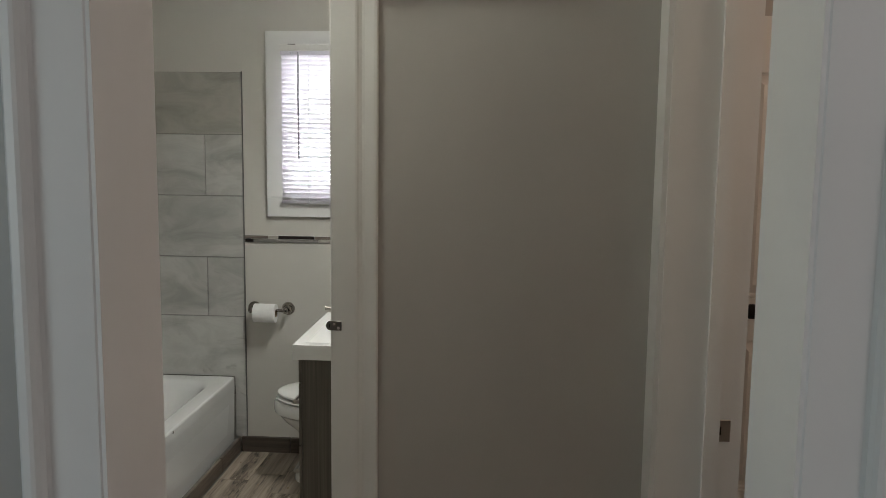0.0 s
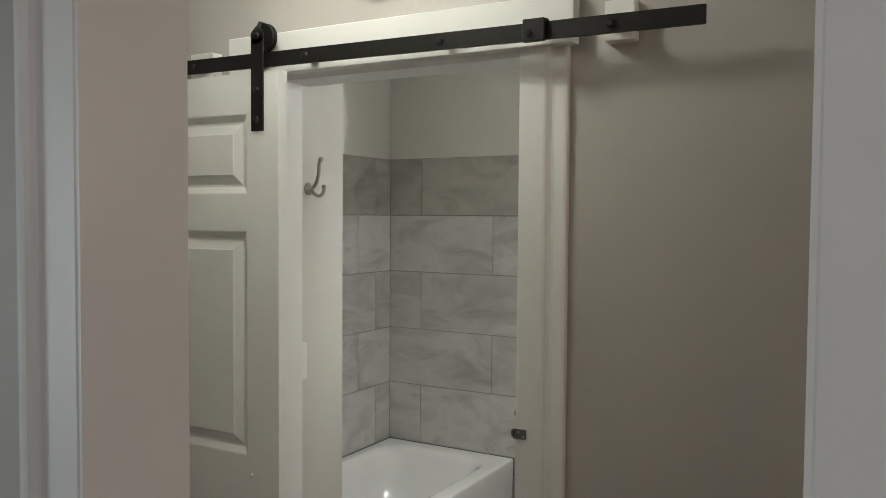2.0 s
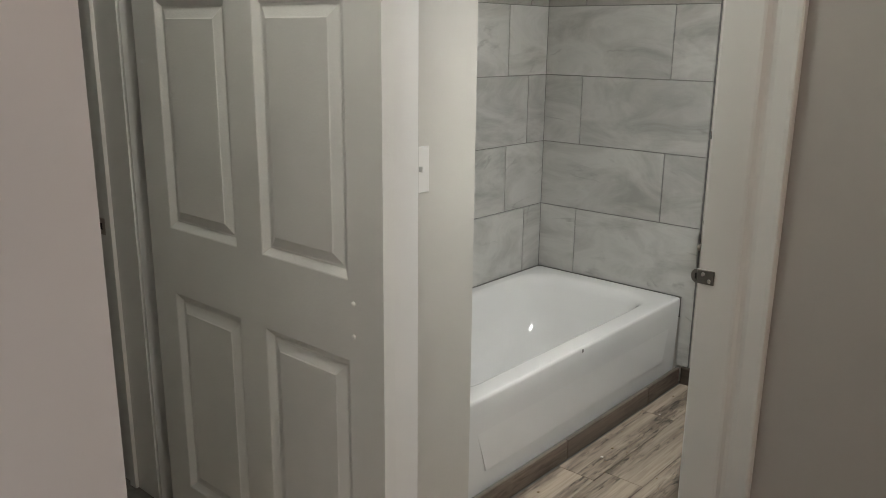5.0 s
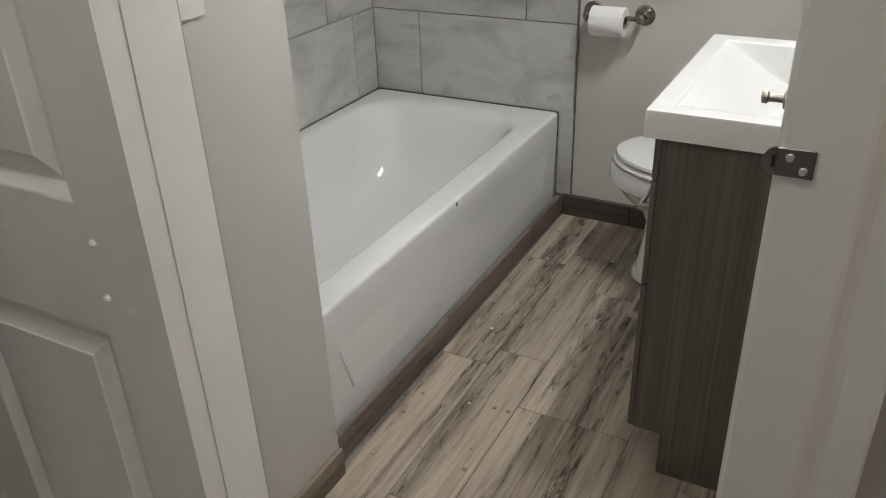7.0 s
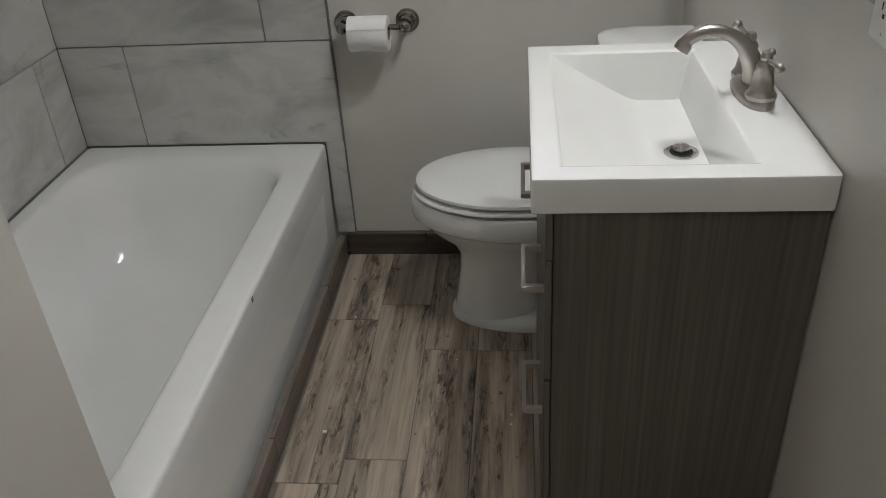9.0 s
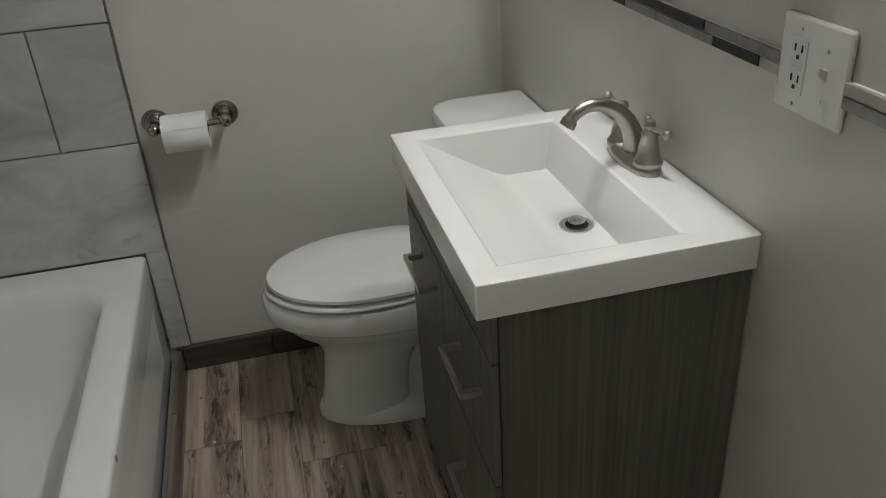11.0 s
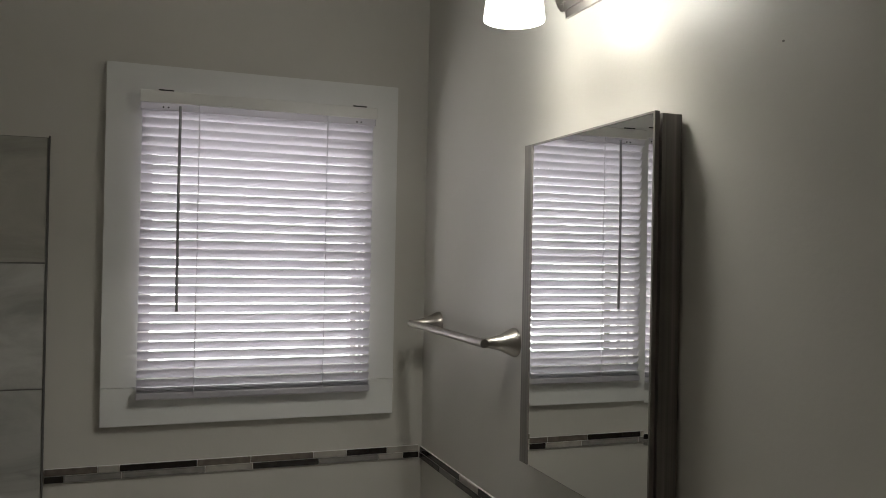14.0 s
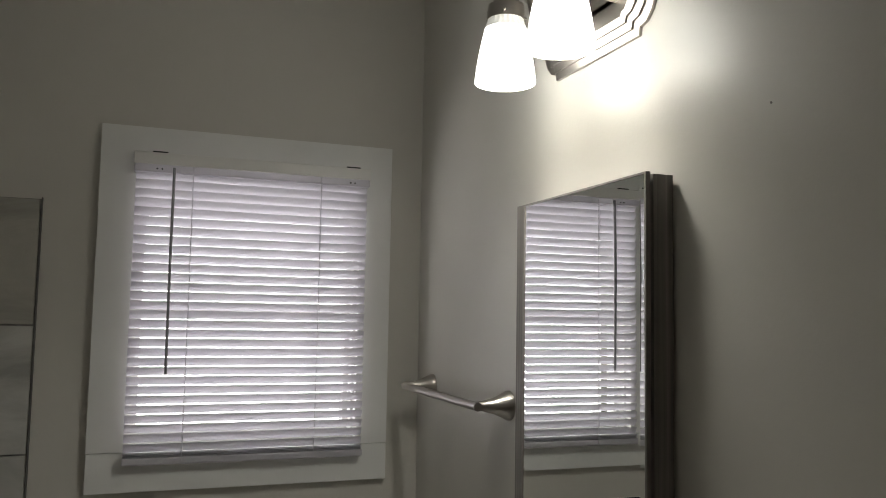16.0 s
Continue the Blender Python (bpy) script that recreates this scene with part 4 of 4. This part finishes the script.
for y, z in ((2.9835, 1.152), (2.9835, 1.060), (2.932, 1.137), (2.932, 1.077)):
    bm = bmesh.new()
    lathe(bm, [(0.003, 0), (0.003, 0.0007), (0.001, 0.001)], pose(XE - 0.0064, y, z, 0, -90, 0), 10)
    wpart("screw", bm, CHROME, outlet)

XW = -1.092
switch = thing("light_switch", (XW, 2.473, 1.153), "white single toggle light switch plate", "light switch")
bm = bmesh.new()
box(bm, XW, XW + 0.006, 2.437, 2.508, 1.095, 1.213, 0.0022)
wpart("plate", bm, PLATE, switch)
bm = bmesh.new()
box(bm, XW + 0.005, XW + 0.019, 2.468, 2.477, 1.150, 1.164, 0.002)
wpart("toggle", bm, PLATE, switch)

# ---- robe hook ----
hook = thing("robe_hook", (XW, 2.520, 1.70), "brushed nickel double robe hook on the wall", "hook")
bm = bmesh.new()
lathe(bm, [(0.020, 0), (0.020, 0.004), (0.015, 0.008), (0.010, 0.014), (0.007, 0.02)], pose(XW, 2.520, 1.698, 0, 90, 0), 20)
wpart("rosette", bm, NICKEL, hook, smooth=True)
bm = bmesh.new()
P = curve_pts([(XW + 0.016, 2.520, 1.698), (XW + 0.032, 2.521, 1.718), (XW + 0.040, 2.523, 1.748), (XW + 0.040, 2.525, 1.775), (XW + 0.046, 2.526, 1.790)], 5)
tube(bm, P, 0.0058, 10)
ball(bm, P[-1], 0.0078)
wpart("upper_prong", bm, NICKEL, hook, smooth=True)
bm = bmesh.new()
P = curve_pts([(XW + 0.014, 2.520, 1.696), (XW + 0.028, 2.521, 1.680), (XW + 0.045, 2.523, 1.676), (XW + 0.058, 2.524, 1.688), (XW + 0.060, 2.524, 1.703)], 5)
tube(bm, P, 0.0058, 10)
ball(bm, P[-1], 0.0078)
wpart("lower_prong", bm, NICKEL, hook, smooth=True)

# ---- vanity light ----
LY, LZ = 3.266, 2.180
fixture = thing("vanity_light", (XE, LY, LZ), "brushed nickel wall light with two lit glass shades", "wall light")


def back_plate(hy, hz, nt_, x):
    """A long plate outline with notched, rounded ends."""
    out = []
    for sx, sz, order in ((1, -1, 0), (1, 1, 1), (-1, 1, 0), (-1, -1, 1)):
        corner = [(hy - nt_ * 1.6, hz), (hy - nt_ * 1.5, hz - nt_ * 0.45), (hy - nt_ * 0.9, hz - nt_ * 0.6), (hy - nt_ * 0.4, hz - nt_ * 1.1), (hy - nt_ * 0.1, hz - nt_ * 1.7), (hy, hz - nt_ * 2.4)]
        if order == 1:
            corner = corner[::-1]
        out += [(x, LY + sx * a, LZ + sz * b) for a, b in corner]
    return out


bm = bmesh.new()
rings(bm, [back_plate(0.185, 0.070, 0.03, XE), back_plate(0.185, 0.070, 0.03, XE - 0.006), back_plate(0.172, 0.058, 0.027, XE - 0.010), back_plate(0.172, 0.058, 0.027, XE - 0.014),
           back_plate(0.158, 0.046, 0.022, XE - 0.018), back_plate(0.158, 0.046, 0.022, XE - 0.022), back_plate(0.142, 0.034, 0.016, XE - 0.026)])
wpart("back_plate", bm, NICKEL, fixture)
for y in (3.370, 3.162):
    bx = -0.240
    bm = bmesh.new()
    tube(bm, curve_pts([(XE - 0.02, y, 2.178), (XE - 0.055, y, 2.185), (XE - 0.075, y, 2.225), (XE - 0.085, y, 2.275), (-0.215, y, 2.296), (bx, y, 2.283), (bx, y, 2.25)], 6), 0.0058, 12)
    wpart("arm", bm, NICKEL, fixture, smooth=True)
    bm = bmesh.new()
    lathe(bm, [(0.008, 0.052), (0.016, 0.048), (0.024, 0.036), (0.026, 0.028), (0.0335, 0.026), (0.0345, 0.012), (0.0335, 0.0)], pose(bx, y, 2.200), 24)
    cup = wpart("socket_cup", bm, NICKEL, fixture, smooth=True)
    for a in (0, 120, 240):
        bm = bmesh.new()
        tube(bm, [(bx + 0.033 * math.cos(radians(a)), y + 0.033 * math.sin(radians(a)), 2.208), (bx + 0.042 * math.cos(radians(a)), y + 0.042 * math.sin(radians(a)), 2.208)], 0.003, 8)
        bmesh.ops.translate(bm, verts=bm.verts, vec=-fixture.matrix_basis.translation)
        part("thumb_screw", bm, NICKEL, cup)
    bm = bmesh.new()
    prof = [(0.0382, -0.022), (0.0435, -0.045), (0.0485, -0.070), (0.0525, -0.095), (0.0550, -0.115), (0.0553, -0.122), (0.0535, -0.1225), (0.0522, -0.115), (0.0495, -0.095), (0.0455, -0.070), (0.0405, -0.045), (0.0355, -0.022)]
    lathe(bm, prof, pose(bx, y, 2.204), 36, (False, False))
    sh = wpart("shade", bm, SHADE, fixture, "lit frosted white glass bell shade", True)
    bm = bmesh.new()
    n_ = 96
    flute = lambda r, z: [(bx + (r + 0.0007 * math.cos(24 * 2 * math.pi * k / n_)) * math.cos(2 * math.pi * k / n_), y + (r + 0.0007 * math.cos(24 * 2 * math.pi * k / n_)) * math.sin(2 * math.pi * k / n_), 2.204 + z) for k in range(n_)]
    rings(bm, [flute(0.0315, 0.0), flute(0.0335, -0.010), flute(0.0380, -0.0219), flute(0.0356, -0.0219), flute(0.0305, -0.008)], False, False)
    wpart("fluted_neck", bm, NECK, fixture, "dimly lit fluted glass neck", True)
    bm = bmesh.new()
    lathe(bm, [(0.012, 0.0), (0.013, -0.02), (0.024, -0.05), (0.026, -0.066), (0.018, -0.082), (0.006, -0.088)], pose(bx, y, 2.20), 20)
    wpart("bulb", bm, GLOW, fixture, "lit lamp bulb", True)

# ---- sliding barn door ----
RZ = lambda x: 2.0281 - 0.0105 * (x + 0.8)   # the rail hangs a little out of level
SY = 2.145
slide = thing("sliding_door", (-1.366, SY + 0.017, 0.018), "white six-panel sliding barn door hanging slid open", "door")
DXL, DXR, DZ0, DZ1 = -1.846, -0.886, 0.018, 1.996
cols = ((-1.735, -1.417), (-1.312, -0.997))
rows_ = ((0.142, 0.765), (0.955, 1.570), (1.671, 1.887))
bm = bmesh.new()
xs = [DXL, cols[0][0], cols[0][1], cols[1][0], cols[1][1], DXR]
zs = [DZ0, *rows_[0], *rows_[1], *rows_[2], DZ1]
for yf, sgn in ((SY, 1), (SY + 0.034, -1)):
    gv = [[bm.verts.new((x, yf, z)) for z in zs] for x in xs]
    for i in range(5):
        for j in range(7):
            quad = (gv[i][j], gv[i + 1][j], gv[i + 1][j + 1], gv[i][j + 1])
            if i in (1, 3) and j in (1, 3, 5):
                x0, x1, z0, z1 = xs[i], xs[i + 1], zs[j], zs[j + 1]
                prev = list(quad)
                for ins, dep in ((0.003, 0.001), (0.020, 0.0125), (0.026, 0.0130), (0.029, 0.0120), (0.050, 0.0035), (0.053, 0.0015)):
                    cur = [bm.verts.new((x, yf + sgn * dep, z)) for x, z in ((x0 + ins, z0 + ins), (x1 - ins, z0 + ins), (x1 - ins, z1 - ins), (x0 + ins, z1 - ins))]
                    for k in range(4):
                        bm.faces.new((prev[k], prev[(k + 1) % 4], cur[(k + 1) % 4], cur[k]))
                    prev = cur
                bm.faces.new(prev)
            else:
                bm.faces.new(quad)
    if sgn == 1:
        fv = gv
    else:
        for i in range(5):
            bm.faces.new((fv[i][0], fv[i + 1][0], gv[i + 1][0], gv[i][0]))
            bm.faces.new((fv[i][-1], fv[i + 1][-1], gv[i + 1][-1], gv[i][-1]))
        for j in range(7):
            bm.faces.new((fv[0][j], fv[0][j + 1], gv[0][j + 1], gv[0][j]))
            bm.faces.new((fv[-1][j], fv[-1][j + 1], gv[-1][j + 1], gv[-1][j]))
wpart("panel_leaf", bm, DOOR, slide)
for z in (0.904, 0.826):
    bm = bmesh.new()
    ball(bm, (-0.981, SY, z), 0.006, 8)
    wpart("screw_cover", bm, DOOR, slide, smooth=True)
for x in (-0.956, -1.800):
    bm = bmesh.new()
    box(bm, x - 0.021, x + 0.021, SY - 0.0065, SY - 0.0005, 1.838, RZ(x) + 0.059, 0.001, 1)
    lathe(bm, [(0.021, 0), (0.021, 0.006)], pose(x, SY - 0.0005, RZ(x) + 0.059, 90, 0, 0), 24)
    tube(bm, [(x, SY - 0.0035, RZ(x) + 0.072), (x, SY + 0.008, RZ(x) + 0.095), (x, SY + 0.026, RZ(x) + 0.095), (x, SY + 0.038, RZ(x) + 0.072)], 0.006, 8)
    hg = wpart("hanger_strap", bm, BLACK, slide, "black steel hanger strap")
    bm = bmesh.new()
    lathe(bm, [(0.037, 0.0), (0.039, 0.002), (0.039, 0.005), (0.033, 0.008), (0.033, 0.013), (0.039, 0.016), (0.039, 0.019), (0.037, 0.021)], pose(x, SY + 0.034, RZ(x) + 0.0588, 90, 0, 0), 28)
    bmesh.ops.translate(bm, verts=bm.verts, vec=-slide.matrix_basis.translation)
    part("wheel", bm, BLACK, hg, "black roller wheel", True)
    for z in (RZ(x) + 0.0588, 1.945, 1.868):
        bm = bmesh.new()
        lathe(bm, [(0.0095, 0), (0.0095, 0.004), (0.006, 0.0065)], pose(x, SY - 0.006, z, 90, 0, 0), 6)
        bmesh.ops.translate(bm, verts=bm.verts, vec=-slide.matrix_basis.translation)
        part("bolt", bm, BLACK, hg)

rail = thing("barn_door_rail", (-0.80, 2.166, 2.03), "black flat steel sliding door rail on the wall", "door rail")
bm = bmesh.new()
rings(bm, [[(x, y, RZ(x) + z) for y, z in ((2.163, -0.0195), (2.170, -0.0195), (2.170, 0.0195), (2.163, 0.0195))] for x in (-1.82, 0.198)])
wpart("bar", bm, BLACK, rail)
for x in (-1.618, -1.215, -0.811, -0.407, -0.003 + 0.008):
    bm = bmesh.new()
    lathe(bm, [(0.010, 0), (0.010, 0.004), (0.006, 0.007)], pose(x, 2.163, RZ(x), 90, 0, 0), 8)
    wpart("bolt", bm, BLACK, rail)
    bm = bmesh.new()
    tube(bm, [(x, 2.170, RZ(x)), (x, YS - 0.0385, RZ(x))], 0.010, 12)
    wpart("standoff", bm, BLACK, rail)
for x in (-0.166, -1.80 - 0.01):
    bm = bmesh.new()
    box(bm, x - 0.026, x + 0.026, 2.150, 2.1625, RZ(x) - 0.024, RZ(x) + 0.026, 0.002, 1)
    box(bm, x - 0.026, x + 0.026, 2.1625, 2.178, RZ(x) + 0.0196, RZ(x) + 0.026)
    lathe(bm, [(0.007, 0), (0.007, 0.005)], pose(x - 0.012, 2.150, RZ(x) - 0.005, 90, 0, 0), 8)
    wpart("end_stop", bm, BLACK, rail)
for x0, x1 in ((-0.025, 0.040), (-1.279, -1.191), (-1.655, -1.585)):
    blk = tagged(mesh_object("spacer_block", box(bmesh.new(), x0, x1, YS - 0.038, YS - 0.0003, 1.994, 2.081, 0.0015, 1), TRIM), "white painted wooden spacer block behind the rail", "spacer block", "spacer blocks")

# ---- smoke detector ----
det = thing("smoke_detector", (-0.642, YS, 2.235), "round white smoke detector above the doorway", "smoke detector")
bm = bmesh.new()
lathe(bm, [(0.064, 0), (0.064, 0.012), (0.060, 0.022), (0.052, 0.03), (0.03, 0.034)], pose(-0.642, YS - 0.0003, 2.235, 90, 0, 0), 36)
wpart("body", bm, PLATE, det, smooth=True)
bm = bmesh.new()
lathe(bm, [(0.012, 0), (0.011, 0.003)], pose(-0.642, YS - 0.0343, 2.235, 90, 0, 0), 20)
wpart("button", bm, SEATP, det)

# ---- hall ceiling lamp ----
hl = thing("ceiling_lamp", (-0.62, 1.78, ZC), "round flush ceiling lamp with lit glass", "ceiling lamp")
bm = bmesh.new()
lathe(bm, [(0.13, 0), (0.13, -0.03), (0.115, -0.035)], pose(-0.62, 1.78, ZC), 32)
wpart("base", bm, NICKEL, hl, smooth=True)
bm = bmesh.new()
lathe(bm, [(0.112, -0.035), (0.105, -0.05), (0.08, -0.064), (0.03, -0.072)], pose(-0.62, 1.78, ZC), 32, (False, True))
wpart("glass", bm, GLOW, hl, smooth=True)

# ---- latch keep on the doorway jamb ----
KY = YS - 0.022
keep = thing("door_latch_keep", (DX1, KY, 1.095), "dark metal latch keep screwed to the casing", "latch")
bm = bmesh.new()
box(bm, DX1 + 0.002, DX1 + 0.031, KY - 0.003, KY - 0.0002, 1.093, 1.117, 0.0008, 1)
rings(bm, [[(DX1 + 0.002 - 0.010 * math.sin(math.pi * k / 12), KY - 0.003 * (1 - j) - 0.0002 * j, 1.105 + 0.012 * math.cos(math.pi * k / 12)) for k in range(13)] for j in (0, 1)])
wpart("plate", bm, STEEL, keep)
bm = bmesh.new()
box(bm, DX1 - 0.001, DX1 + 0.0015, KY - 0.0036, KY - 0.003, 1.100, 1.110)
wpart("slot", bm, DARK, keep)
for dx, dz in ((0.012, 0.014), (0.023, 0.004)):
    bm = bmesh.new()
    lathe(bm, [(0.004, 0), (0.003, 0.0012)], pose(DX1 + dx, KY - 0.003, 1.095 + dz, 90, 0, 0), 12)
    wpart("screw", bm, CHROME, keep)
pin = thing("door_bumper", (DX1, 2.275, 1.140), "small metal bumper pin on the door jamb", "bumper")
bm = bmesh.new()
lathe(bm, [(0.008, 0), (0.008, 0.003), (0.0035, 0.004), (0.0035, 0.015), (0.0055, 0.016), (0.0055, 0.020), (0.003, 0.021)], pose(DX1 - 0.0003, 2.275, 1.140, 0, -90, 0), 14)
wpart("pin", bm, NICKEL, pin, smooth=True)

# ---- panel door in the next room ----
far = thing("panel_door", (1.33, 3.25, 0), "white panelled door closed in the next room", "door")
DP = ((0.30, 0.874), (1.035, 1.836))
bm = B(*[(x0, x1, 3.215, 3.247, 0.01, 2.03) for x0, x1 in ((0.96, 1.072), (1.292, 1.37), (1.59, 1.70))],
       *[(x0, x1, 3.215, 3.247, z0, z1) for x0, x1 in ((1.072, 1.292), (1.37, 1.59)) for z0, z1 in ((0.01, DP[0][0]), (DP[0][1], DP[1][0]), (DP[1][1], 2.03))])
wpart("leaf", bm, DOOR, far)
for z0, z1 in DP:
    for x0, x1 in ((1.072, 1.292), (1.37, 1.59)):
        bm = bmesh.new()
        rings(bm, [[(x0 + d, y, z0 + d), (x1 - d, y, z0 + d), (x1 - d, y, z1 - d), (x0 + d, y, z1 - d)] for d, y in ((0.0, 3.245), (0.0, 3.240), (0.010, 3.238), (0.040, 3.219), (0.043, 3.217))])
        wpart("panel", bm, DOOR, far)
bm = bmesh.new()
tube(bm, [(1.10, 3.215, 0.99), (1.10, 3.18, 0.99)], 0.012, 12)
ball(bm, (1.10, 3.165, 0.99), 0.028)
wpart("knob", bm, BLACK, far, "dark round door knob", True)

# ---- plank tiles of the floor ----
PW, PL = 0.1455, 0.611
plank_meshes = {}


def plank(x0, x1, y0, y1):
    key = (round(x1 - x0, 3), round(y1 - y0, 3))
    if key not in plank_meshes:
        w, l = key
        bm = bmesh.new()
        box(bm, -w / 2 + 0.0009, w / 2 - 0.0009, -l / 2 + 0.0009, l / 2 - 0.0009, -0.0038, 0.0, 0.0007, 1)
        finish(bm, False)
        me = bpy.data.meshes.new("plank")
        bm.to_mesh(me)
        bm.free()
        me.materials.append(PLANK)
        plank_meshes[key] = me
    ob = new("plank", plank_meshes[key])
    ob.location = ((x0 + x1) / 2, (y0 + y1) / 2, random.uniform(-0.0004, 0))
    ob.parent = floor


JOINTS = [3.225, 3.300, 3.702, 3.090, 3.42, 2.98, 3.55]
for c in range(-6, 12):
    x0 = -1.1035 + c * PW
    x1 = x0 + PW
    ylo, yhi = (1.27, YN) if 0 <= c <= 6 else (1.27, YS)
    j = JOINTS[c % 7]
    y = j - PL * math.ceil((j - ylo) / PL)
    while y < yhi:
        a, b = max(y, ylo), min(y + PL, yhi)
        y += PL
        if b - a > 0.02:
            plank(x0, x1, a, b)


# ---- crumbs left on the floor ----
crumb_rng = random.Random(4)
bm = bmesh.new()
for k in range(46):
    cx, cy = crumb_rng.uniform(-1.09, -0.55), crumb_rng.uniform(2.7, 4.15)
    r = crumb_rng.uniform(0.0012, 0.0035)
    box(bm, cx - r * 1.8, cx + r, cy - r, cy + r * 1.4, 0.0, r * 0.9)
tagged(mesh_object("floor_crumbs", bm, CARD), "small brown crumbs scattered on the floor", "crumbs", "", "stuff")

flake_rng = random.Random(9)
bm = bmesh.new()
for cx, cy in ((-0.574, 3.453), (-0.574, 3.420), (-1.026, 3.848), (-1.021, 3.386), (-0.72, 3.66), (-0.93, 3.05)):
    r = flake_rng.uniform(0.002, 0.004)
    box(bm, cx - r * 1.5, cx + r, cy - r, cy + r * 0.8, 0.0, r * 0.5)
tagged(mesh_object("paint_flakes", bm, PLATE), "small white paint flakes dropped on the floor", "paint flakes", "", "stuff")
bm = bmesh.new()
lathe(bm, [(0.0009, -0.002), (0.0009, 0.0012), (0.0017, 0.0012), (0.0014, 0.0022)], pose(XE, 2.847, 1.933, 0, -90, 0), 10)
tagged(mesh_object("wall_nail", bm, STEEL, True), "small steel nail in the painted wall", "nail")
